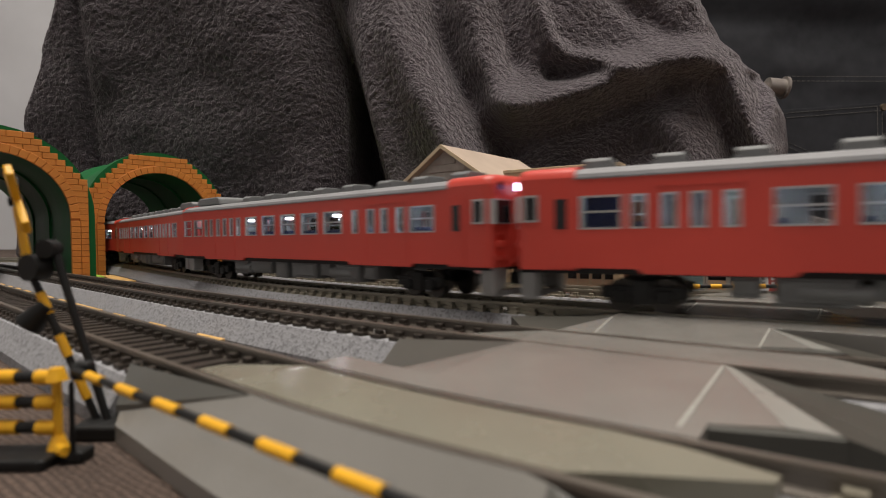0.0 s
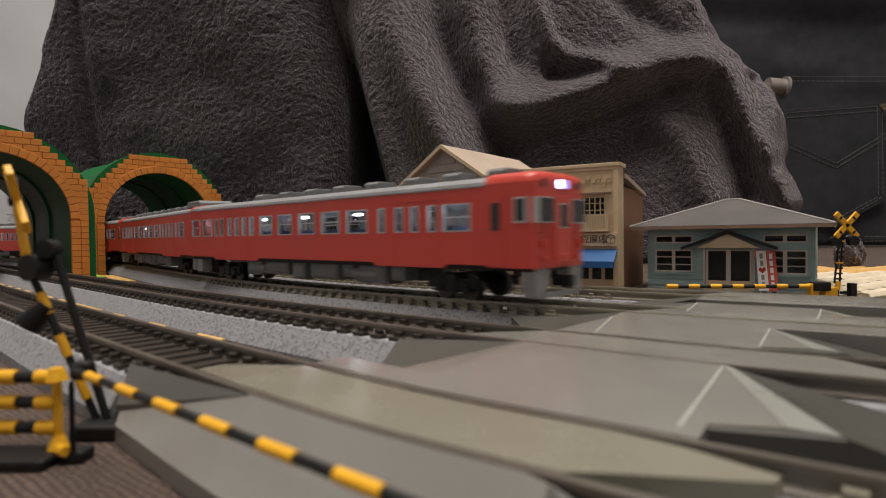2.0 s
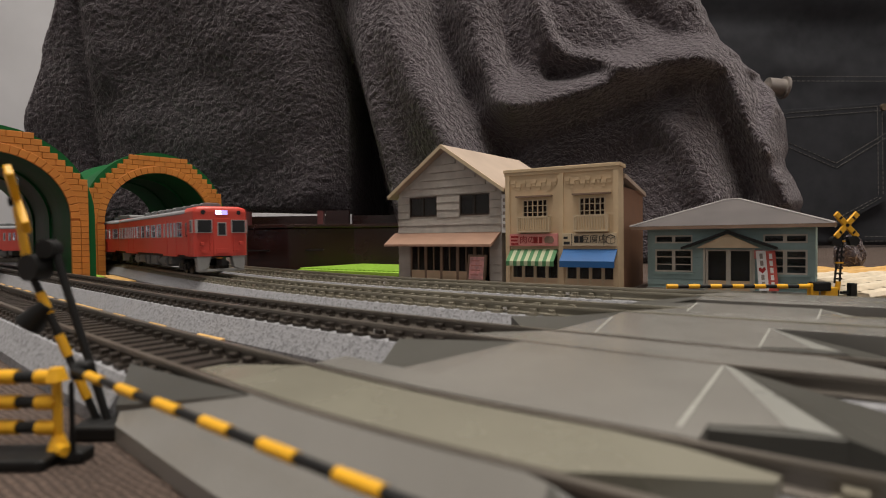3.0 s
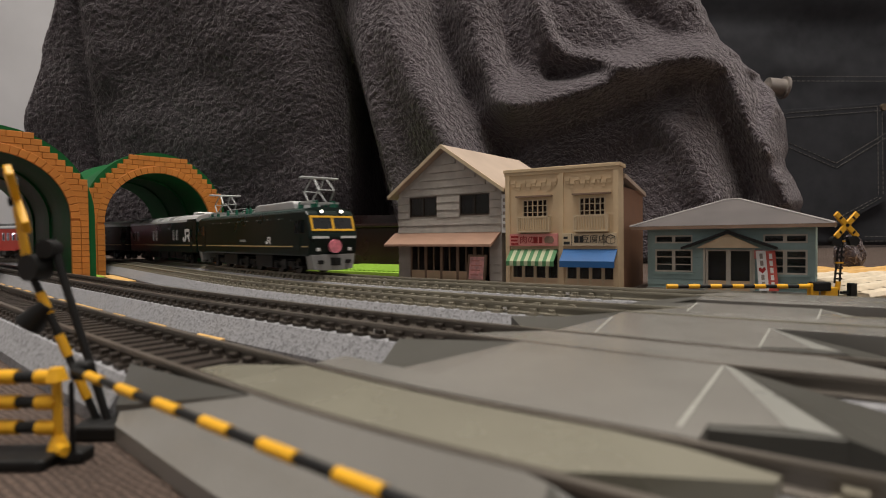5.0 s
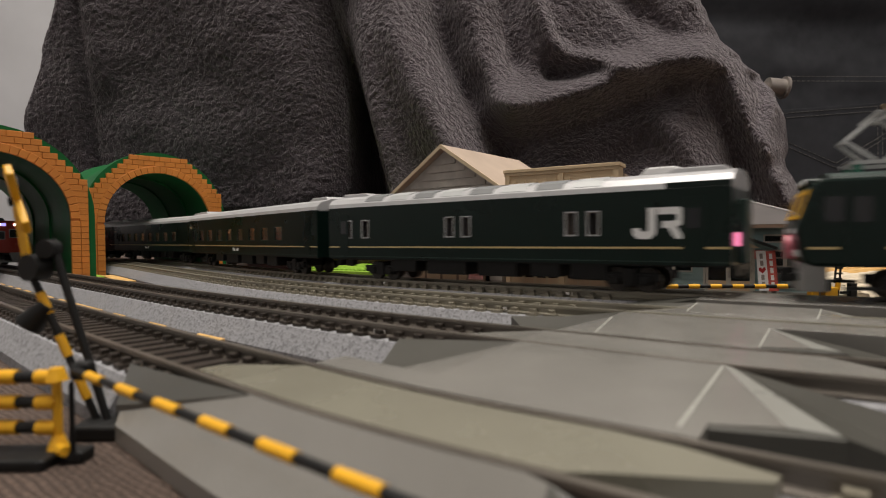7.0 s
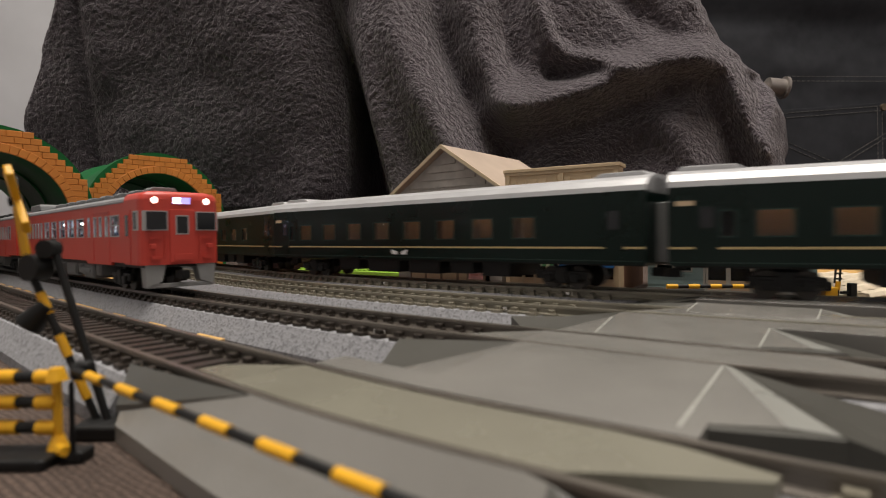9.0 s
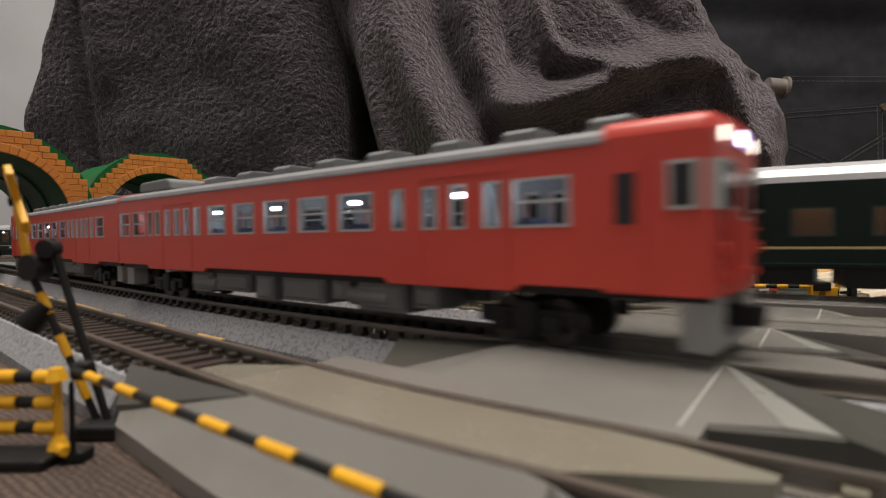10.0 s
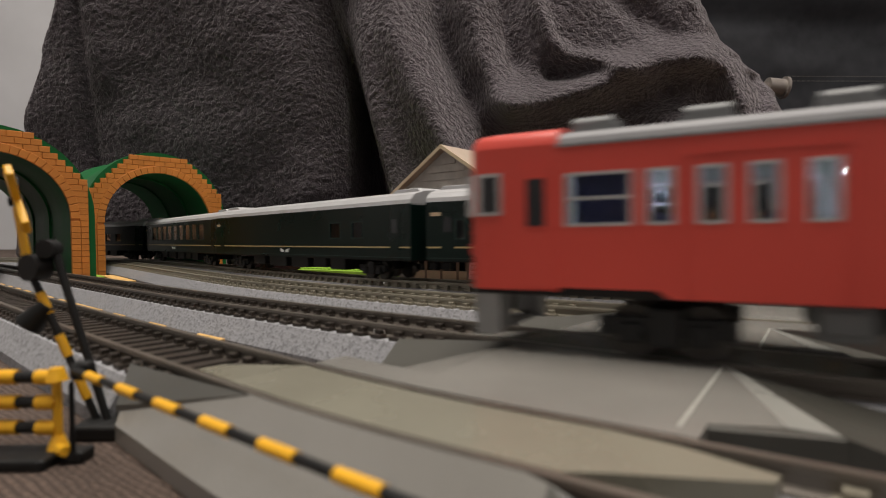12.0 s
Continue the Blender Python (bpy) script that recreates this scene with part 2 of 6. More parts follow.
def prism(bm, outline, a, b, axis="x", bevel=0.0):
    """A closed outline, pushed from a to b along an axis. Outline: (y, z) for x, (x, z) for y, (x, y) for z."""
    def at(p, d):
        q = {"x": (d, p[0], p[1]), "y": (p[0], d, p[1]), "z": (p[0], p[1], d)}[axis]
        return bm.verts.new([c * MM for c in q])
    lo, hi = [at(p, a) for p in outline], [at(p, b) for p in outline]
    n = len(outline)
    faces = [bm.faces.new([lo[i], lo[(i + 1) % n], hi[(i + 1) % n], hi[i]]) for i in range(n)]
    faces += [bm.faces.new(lo[::-1]), bm.faces.new(hi)]
    bmesh.ops.recalc_face_normals(bm, faces=faces)
    if bevel:
        bmesh.ops.bevel(bm, geom=list({e for f in faces for e in f.edges}), offset=bevel * MM, segments=2, affect="EDGES", profile=0.5)


def rod(bm, a, b, r, sides=8, r2=None):
    a, b = Vector(a) * MM, Vector(b) * MM
    q = (b - a).to_track_quat("Z", "Y")
    rings = []
    for end, rad in ((a, r), (b, r if r2 is None else r2)):
        rings.append([bm.verts.new(end + q @ Vector((rad * MM * math.cos(k * math.tau / sides), rad * MM * math.sin(k * math.tau / sides), 0))) for k in range(sides)])
    for k in range(sides):
        bm.faces.new([rings[0][k], rings[0][(k + 1) % sides], rings[1][(k + 1) % sides], rings[1][k]])
    bm.faces.new(rings[0][::-1])
    bm.faces.new(rings[1])


def mesh_of(name, bm, mat, smooth=False):
    me = bpy.data.meshes.new(name)
    bmesh.ops.recalc_face_normals(bm, faces=bm.faces[:])
    bm.to_mesh(me)
    bm.free()
    for m in (mat if isinstance(mat, (list, tuple)) else [mat]):
        me.materials.append(m)
    if smooth:
        me.polygons.foreach_set("use_smooth", [True] * len(me.polygons))
        me.set_sharp_from_angle(angle=radians(40))
    return me


def part(name, bm, mat, parent=None, label="", smooth=False):
    ob = new(name, mesh_of(name, bm, mat, smooth))
    if parent is not None:
        ob.parent = parent
    if label:
        ob["label"] = label
    return ob


def boxes(name, rows, mat, parent=None, label="", bevel=0.0):
    bm = bmesh.new()
    for r in rows:
        box(bm, *r, bevel)
    return part(name, bm, mat, parent, label)


def thing(name, m, label, category, group="", kind=""):
    ob = new(name)
    ob.empty_display_size = 0.01
    ob.matrix_world = m
    return tagged(ob, label, category, group, kind)


def spot(x, y, z=0.0, turn=0.0):
    return pose(x * MM, y * MM, z * MM, 0, 0, turn)


# ---- the four tracks, as smooth lines in plan ----
class Line:
    def __init__(self, pts, shift=None):
        p = np.array(pts, float)
        p = np.vstack([2 * p[0] - p[1], p, 2 * p[-1] - p[-2]])
        out = []
        for i in range(1, len(p) - 2):
            for t in np.linspace(0, 1, 24, endpoint=False):
                a, b, c, d = p[i - 1:i + 3]
                out.append(0.5 * (2 * b + (c - a) * t + (2 * a - 5 * b + 4 * c - d) * t * t + (3 * b - a - 3 * c + d) * t ** 3))
        out = np.array(out + [p[-2]])
        for _ in range(30):
            out[1:-1] = (out[:-2] + 2 * out[1:-1] + out[2:]) / 4
        if shift:
            tan = np.gradient(out, axis=0)
            tan /= np.linalg.norm(tan, axis=1)[:, None]
            run = np.r_[0, np.cumsum(np.linalg.norm(np.diff(out, axis=0), axis=1))]
            out = out + np.interp(run, [640, 850], shift)[:, None] * np.c_[-tan[:, 1], tan[:, 0]]
        self.p = out
        self.s = np.r_[0, np.cumsum(np.linalg.norm(np.diff(out, axis=0), axis=1))]
        self.length = self.s[-1]

    def at(self, s):
        s = np.asarray(s, float)
        x, y = np.interp(s, self.s, self.p[:, 0]), np.interp(s, self.s, self.p[:, 1])
        over = np.where(s < 0, s, np.where(s > self.length, s - self.length, 0.0))
        t0 = (self.p[1] - self.p[0]) / np.linalg.norm(self.p[1] - self.p[0])
        t1 = (self.p[-1] - self.p[-2]) / np.linalg.norm(self.p[-1] - self.p[-2])
        t = np.where(s[..., None] < 0, t0, t1)
        return np.stack([x, y], -1) + over[..., None] * t

    def heading(self, s):
        d = self.at(s + 1.0) - self.at(s - 1.0)
        return math.atan2(d[1], d[0])

    def near(self, x, y):
        return float(self.s[np.argmin(np.hypot(self.p[:, 0] - x, self.p[:, 1] - y))])


TRACK_B = Line([(-620, 520), (-520, 500), (-420, 450), (-340, 395), (-273, 336), (-199, 265), (-103.2, 175), (-43.9, 120.4), (16.8, 70.9), (48, 50), (102, 21), (180, -10), (270, -35)])
TRACK_A = Line([(-640, 499), (-535, 478), (-438, 428), (-360, 374), (-293, 315), (-219, 244.5), (-123.4, 153), (-50.2, 85.2), (-27.3, 64.4), (-6.6, 45.7), (10.6, 33.3), (39.8, 13.4), (75, -7.2), (132, -33), (230, -65)])
C_POINTS = [(-680, 470), (-560, 468), (-440, 455), (-335, 427), (-270, 394), (-224, 362), (-185.5, 329), (-109, 237), (-46, 166), (28, 105.3), (71, 77), (127, 48), (200, 20), (300, -8)]
TRACK_C = Line(C_POINTS)
TRACK_D = Line(C_POINTS, (28, 33))


def car_pose(line, s, bogie):
    a, b = line.at(s - bogie / 2), line.at(s + bogie / 2)
    d = b - a
    c = (a + b) / 2
    return pose(c[0] * MM, c[1] * MM, RAIL * MM, 0, 0, math.degrees(math.atan2(d[1], d[0])))

# ---- room ----
def room():
    bm = bmesh.new()
    box(bm, -1600, 1900, -1500, 1500, -60, 0)
    tagged(part("floor", bm, CARPET), "brown woven carpet floor", "floor", kind="structure")
    for name, r in (("wall_north", (-1600, 1900, 1500, 1600, 0, 2300)), ("wall_south", (-1600, 1900, -1600, -1500, 0, 2300)),
                    ("wall_west", (-1700, -1600, -1600, 1600, 0, 2300)), ("wall_east", (1900, 2000, -1600, 1600, 0, 2300))):
        bm = bmesh.new()
        box(bm, *r)
        tagged(part(name, bm, WALL), "plain pale grey papered room wall", "wall", kind="structure")
    bm = bmesh.new()
    box(bm, -1700, 2000, -1600, 1600, 2300, 2400)
    tagged(part("ceiling", bm, WALL), "plain white ceiling", "ceiling", kind="structure")


room()


# ---- tracks ----
def sweep(bm, line, profile, s0, s1, step=4.0, closed=True):
    ss = np.linspace(s0, s1, max(2, int((s1 - s0) / step)))
    prev = None
    for s in ss:
        c, h = line.at(s), line.heading(s)
        nx, ny = -math.sin(h), math.cos(h)
        ring = [bm.verts.new(((c[0] + nx * o) * MM, (c[1] + ny * o) * MM, z * MM)) for o, z in profile]
        n = len(ring)
        if prev:
            for i in range(n if closed else n - 1):
                bm.faces.new([prev[i], prev[(i + 1) % n], ring[(i + 1) % n], ring[i]])
        elif closed:
            bm.faces.new(ring)
        prev = ring
    if closed:
        bm.faces.new(prev[::-1])


BED = [(-9.7, 0), (-9.7, 1.6), (-7.3, 5.5), (7.3, 5.5), (9.7, 1.6), (9.7, 0)]


def rail_profile(o):
    z = RAIL
    return [(o - 0.8, z - 1.9), (o + 0.8, z - 1.9), (o + 0.8, z - 1.65), (o + 0.25, z - 1.4), (o + 0.25, z - 0.55), (o + 0.42, z - 0.45),
            (o + 0.38, z), (o - 0.38, z), (o - 0.42, z - 0.45), (o - 0.25, z - 0.55), (o - 0.25, z - 1.4), (o - 0.8, z - 1.65)]


def sleeper_mesh(mat):
    bm = bmesh.new()
    box(bm, -1.05, 1.05, -6.8, 6.8, 5.2, 6.1)
    for o in (-4.75, 4.75):
        for k in (-1, 1):
            box(bm, -0.6, 0.6, o + k * 0.95 - 0.5, o + k * 0.95 + 0.5, 6.1, 6.75)
    return mesh_of("sleeper", bm, mat)


def track(line, s0, s1, label, gap, near, slim=None, wood=SLEEPER, metal=RAIL_METAL):
    top = thing("railway_track", Matrix.Identity(4), label, "track", "model railway tracks", "structure")
    bm = bmesh.new()
    if slim:
        sweep(bm, line, BED, s0, slim[0])
        sweep(bm, line, [(-5.3, 0), (-5.3, 5.2), (7.3, 5.5), (9.7, 1.6), (9.7, 0)], slim[0], slim[1])
        sweep(bm, line, BED, slim[1], s1)
    else:
        sweep(bm, line, BED, s0, s1)
    part("roadbed", bm, BALLAST, top, "grey speckled ballast roadbed")
    for o in (-4.75, 4.75):
        bm = bmesh.new()
        sweep(bm, line, rail_profile(o), s0, s1)
        part("rail", bm, metal, top, "brown metal rail")
    me = sleeper_mesh(wood)
    far, past = bmesh.new(), bmesh.new()
    for s in np.arange(s0 + 3, s1 - 3, 3.9):
        if gap[0] < s < gap[1]:
            continue
        c = line.at(s)
        m = spot(c[0], c[1], 0, math.degrees(line.heading(s)))
        if near[0] < s < near[1]:
            ob = new("sleeper", me)
            ob.parent = top
            ob.matrix_basis = m
        else:
            heap = past if s > gap[1] else far
            n = len(heap.verts)
            heap.from_mesh(me)
            heap.verts.ensure_lookup_table()
            for v in heap.verts[n:]:
                v.co = m @ v.co
    for s in (gap[0] - 13, gap[0] - 11.5, gap[0] - 75):
        for n in (-5.5, 5.5):
            h = line.heading(s)
            c = line.at(s) + n * np.array([-math.sin(h), math.cos(h)])
            bm = bmesh.new()
            box(bm, -0.5, 0.5, -0.2, 0.2, 6.0, 6.7, 0.1)
            part("rail_joiner", bm, JOINER, top, "small shiny metal rail joiner").matrix_basis = spot(c[0], c[1], 0, math.degrees(h))
    tagged(part("sleepers_beyond", far, wood, top), kind="stuff")
    tagged(part("crossing_sleepers", past, SLEEPER_OLIVE, top, "olive plastic sleepers beside the road plates"), kind="stuff")


def build_tracks():
    for line, label, gl, gr in ((TRACK_A, "curved model track on grey ballast beside the yellow fence", (-30.5, 67.3), (17, 29)), (TRACK_B, "curved model track on grey ballast through the wide arch", (2, 81), (56, 45)),
                                (TRACK_C, "curved model track on pale ballast with olive sleepers", (24, 108), (84, 70)), (TRACK_D, "curved model track on pale ballast beside the houses", (45, 133), (103, 98))):
        a, b = line.near(*gl), line.near(*gr)
        track(line, 20, line.length - 10, label, (a + (10 if line is TRACK_A else 0), b), (a - 250, a + 12), (a - 0.5, a + 60) if line is TRACK_A else None, *((SLEEPER_OLIVE, RAIL_OLIVE) if line in (TRACK_C, TRACK_D) else ()))


build_tracks()


# ---- level crossing: road plates between and beside the tracks ----
def spot_on(line, s, n):
    c, h = line.at(s), line.heading(s)
    return c[0] - math.sin(h) * n, c[1] + math.cos(h) * n


def plate_mesh(name, line, s0, s1, n0, n1, top, base, steps=8, skew=0.0, skew_end=None):
    """A slab that follows the track from s0 to s1, between the offsets n0 and n1."""
    bm = bmesh.new()
    rows = []
    skew_end = skew if skew_end is None else skew_end
    for s in np.linspace(s0, s1, steps + 1):
        ring = []
        lean = skew + (skew_end - skew) * (s - s0) / (s1 - s0)
        for n, z in ((n0, base), (n0, top - 0.03), (n0 + 0.03, top), (n1 - 0.03, top), (n1, top - 0.03), (n1, base)):
            x, y = spot_on(line, s + lean * (n - n0), n)
            ring.append(bm.verts.new((x * MM, y * MM, z * MM)))
        if rows:
            for i in range(5):
                bm.faces.new([rows[-1][i], rows[-1][i + 1], ring[i + 1], ring[i]])
        rows.append(ring)
    bm.faces.new(rows[0])
    bm.faces.new(rows[-1][::-1])
    return bm


def wedge(line, pts):
    """A closed solid: corners (s, n, z) of its upper face, dropped to the ballast."""
    bm = bmesh.new()
    up = [bm.verts.new((spot_on(line, s, n)[0] * MM, spot_on(line, s, n)[1] * MM, z * MM)) for s, n, z in pts]
    lo = [bm.verts.new((v.co.x, v.co.y, 0.1 * MM)) for v in up]
    k = len(up)
    bm.faces.new(up)
    bm.faces.new(lo[::-1])
    for i in range(k):
        bm.faces.new([up[i], lo[i], lo[(i + 1) % k], up[(i + 1) % k]])
    return bm


def crossing_plate(line, left, right, n0, n1, label, skew, skew_end, lines=(True, True)):
    """One road plate with its white edge lines and sloped ends."""
    top, low = RAIL + 0.05, 4.9
    th = thing("crossing_plate", Matrix.Identity(4), label, "road plate", "level crossing plates")
    part("road_plate", plate_mesh("road_plate", line, left, right, n0, n1, top, 0.5, 8, skew, skew_end), PLATE, th)
    dl, w = skew_end * (n1 - n0), (n1 - n0) / 21.0
    for s, lean, wanted in zip((left, right), (skew, skew_end), lines):
        if wanted:
            part("edge_line", plate_mesh("edge_line", line, s - 0.14, s + 0.14, n0 + 0.6, n1 - 0.6, top + 0.02, top - 0.2, 1, lean), LINE_PAINT, th, "pale painted edge line")
    r = right
    part("end_ramp", wedge(line, [(r, n0 + 1.6 * w, top - 0.05), (r + 5.4, n0 + 4.3 * w, top - 0.15), (r + dl, n1, top - 0.05)]), PLATE, th, "light sloped ramp")
    # the tilted edge's brighter light is put into a paler grey
    part("ramp_edge", wedge(line, [(r + dl, n1, top - 0.04), (r + 5.4, n0 + 4.3 * w, top - 0.12), (r + 8.2, n0 + 4.7 * w, top - 0.3), (r + dl + 0.8, n1, top - 0.2)]), PLATE_LIT, th, "bevelled ramp edge painted as if lit")
    # steep facets turned from the lamp: their shade is painted as darker grey
    part("end_slope", wedge(line, [(r + dl + 0.8, n1, top - 0.22), (r + 8.2, n0 + 4.7 * w, top - 0.35), (r + 15, n0 + 5.5 * w, low), (r + 15 + dl, n1 - 3 * w, low)]), PLATE_SHADED, th, "steep slope with shade painted in")
    part("end_slope", wedge(line, [(r + 0.1, n0 + 1.58 * w, top - 0.2), (r + 0.1, n0 + 1.42 * w, top - 0.3), (r + 8.5, n0 + 4.5 * w, top - 0.5), (r + 8.3, n0 + 4.66 * w, top - 0.4), (r + 5.4, n0 + 4.27 * w, top - 0.25)]), PLATE_SHADED, th, "steep slope with shade painted in")
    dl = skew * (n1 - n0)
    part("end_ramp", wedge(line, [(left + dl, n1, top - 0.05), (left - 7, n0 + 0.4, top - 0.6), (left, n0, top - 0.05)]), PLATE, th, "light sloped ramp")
    part("end_slope", wedge(line, [(left + dl, n1, top - 0.06), (left + dl - 18.5, n1 - 2 * w, 6.3), (left - 13, n0 + 7 * w, low), (left - 7, n0 + 0.4, top - 0.65)]), PLATE_SHADED, th, "steep slope with shade painted in")
    return th


def crossing():
    B = TRACK_B
    sb = 0.0
    a0 = TRACK_A.near(10.6, 33.3)
    # between the rails
    for line, s0, s1, mat, label in ((TRACK_A, a0 - 41, a0 + 6, OLIVE, "olive grey road plate between the rails"), (B, sb + 782, sb + 824, PLATE, "grey road plate between the rails"),
                                     (TRACK_C, TRACK_C.near(36, 99), TRACK_C.near(84, 70), PLATE, "grey road plate between the rails"), (TRACK_D, TRACK_D.near(56, 124), TRACK_D.near(100, 99), PLATE, "grey road plate between the rails")):
        th = thing("rail_plate", Matrix.Identity(4), label, "road plate", "level crossing plates")
        end = s1 - 4 if line is not TRACK_A else a0 - 2.5
        part("road_plate", plate_mesh("road_plate", line, s0 + 5, end, -4.1, 4.1, RAIL - 0.05, 4.7, 12), mat, th)
        part("tip", wedge(line, [(s0 + 5, -4.1, RAIL - 0.06), (s0 + 5, 4.1, RAIL - 0.06), (s0 - 8, 1.6, RAIL - 1.4), (s0 - 8, -1.6, RAIL - 1.4)]), mat, th)
        far_end = [(s1 + 9, -3.2, RAIL - 1.4), (s1 + 9, -0.5, RAIL - 1.4)] if line is not TRACK_A else [(a0 + 0.2, -2.6, RAIL - 0.06), (a0 + 7.6, 1.2, RAIL - 0.2), (a0 + 7.8, 2.4, RAIL - 0.2), (a0 + 2.2, 3.6, RAIL - 0.06)]
        part("tip", wedge(line, [(end, 4.1, RAIL - 0.06), (end, -4.1, RAIL - 0.06)] + far_end), mat, th)
    crossing_plate(B, sb + 790.5, sb + 811.2, -27.6, -5.5, "grey plastic road plate between the front tracks", -0.1, 0.0, (False, True))
    crossing_plate(B, sb + 793.4, sb + 813.4, 5.5, 21.8, "grey plastic road plate between the middle tracks", -0.22, 0.02)
    crossing_plate(B, sb + 798.5, sb + 820.5, 33.6, 48.0, "grey plastic road plate between the far tracks", -0.1, 0.1)
    crossing_plate(B, sb + 803.0, sb + 829.0, 60.0, 66.0, "narrow grey road plate beside the station", -0.1, -0.1, (False, False))
    for line, s0, s1, n0, n1 in ((TRACK_A, a0 - 36, a0 + 3, 5.4, 9.5),):
        th = thing("edge_plate", Matrix.Identity(4), "narrow grey road plate along a rail", "road plate", "level crossing plates")
        part("road_plate", plate_mesh("road_plate", line, s0, s1, n0, n1, RAIL + 0.03, 0.5, 10), PLATE, th)
    for line, s0, s1 in ((TRACK_C, TRACK_C.near(26, 107), TRACK_C.near(66, 80)), (TRACK_D, TRACK_D.near(50, 128), TRACK_D.near(92, 104))):
        th = thing("edge_plate", Matrix.Identity(4), "narrow grey road plate along a rail", "road plate", "level crossing plates")
        part("road_plate", plate_mesh("road_plate", line, s0 + 9, s1, -12.4, -5.5, RAIL - 0.1, 0.5, 10), PLATE, th)
        # darker grey paints the shade on this sloped end
        part("end_slope", wedge(line, [(s0 + 9, -12.4, RAIL - 0.1), (s0 + 9, -5.5, RAIL - 0.1), (s0 - 6, -6.5, 5.3), (s0 - 2, -12.3, 5.0)]), PLATE_SHADED, th, "steep slope with shade painted in")
    # ramp on the near side
    th = thing("crossing_ramp", Matrix.Identity(4), "grey plastic approach ramp of the level crossing", "road plate", "level crossing plates")
    A, top = TRACK_A, RAIL + 0.05
    bm = bmesh.new()
    prev = None
    for k in range(15):
        f = k / 14
        g = max(0.0, 1 - k / 5)
        upper = (a0 - 30.3 - 21.2 * g if k < 5 else a0 - 30.3 + 26.3 * (k - 5) / 9, -5.4 - 3.2 * g, top - (top - 3.2) * g)
        ring = [bm.verts.new((*[c * MM for c in spot_on(A, s, n)], z * MM)) for s, n, z in ((upper[0], upper[1], 0.1), upper, (a0 - 49 + 45 * f, -10.1 - 0.8 * f, 1.9 - 0.2 * f), (a0 - 49 + 45 * f, -10.1 - 0.8 * f, 0.1))]
        for i in range(4):
            if prev:
                bm.faces.new([prev[i], prev[(i + 1) % 4], ring[(i + 1) % 4], ring[i]])
        if k in (0, 14):
            bm.faces.new(ring)
        prev = ring
    part("road_plate", bm, PLATE, th)
    # slopes of the ramp take painted shade: half-dark on the left, dark on the right
    part("end_slope", wedge(A, [(a0 - 30.0, -5.5, top - 0.02), (a0 - 54.0, -6.9, 7.0), (a0 - 51.5, -9.2, 3.25)]), PLATE_HALF_SHADED, th, "steep slope with half shade painted in")
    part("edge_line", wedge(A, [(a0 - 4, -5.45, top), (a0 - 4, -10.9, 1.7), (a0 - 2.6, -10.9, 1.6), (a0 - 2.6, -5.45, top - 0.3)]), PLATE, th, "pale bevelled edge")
    part("end_slope", wedge(A, [(a0 - 2.6, -5.45, top - 0.3), (a0 - 2.6, -10.9, 1.6), (a0 + 8, -9.6, 1.4), (a0 + 3, -5.45, 5.2)]), PLATE_SHADED, th, "steep slope with shade painted in")


crossing()


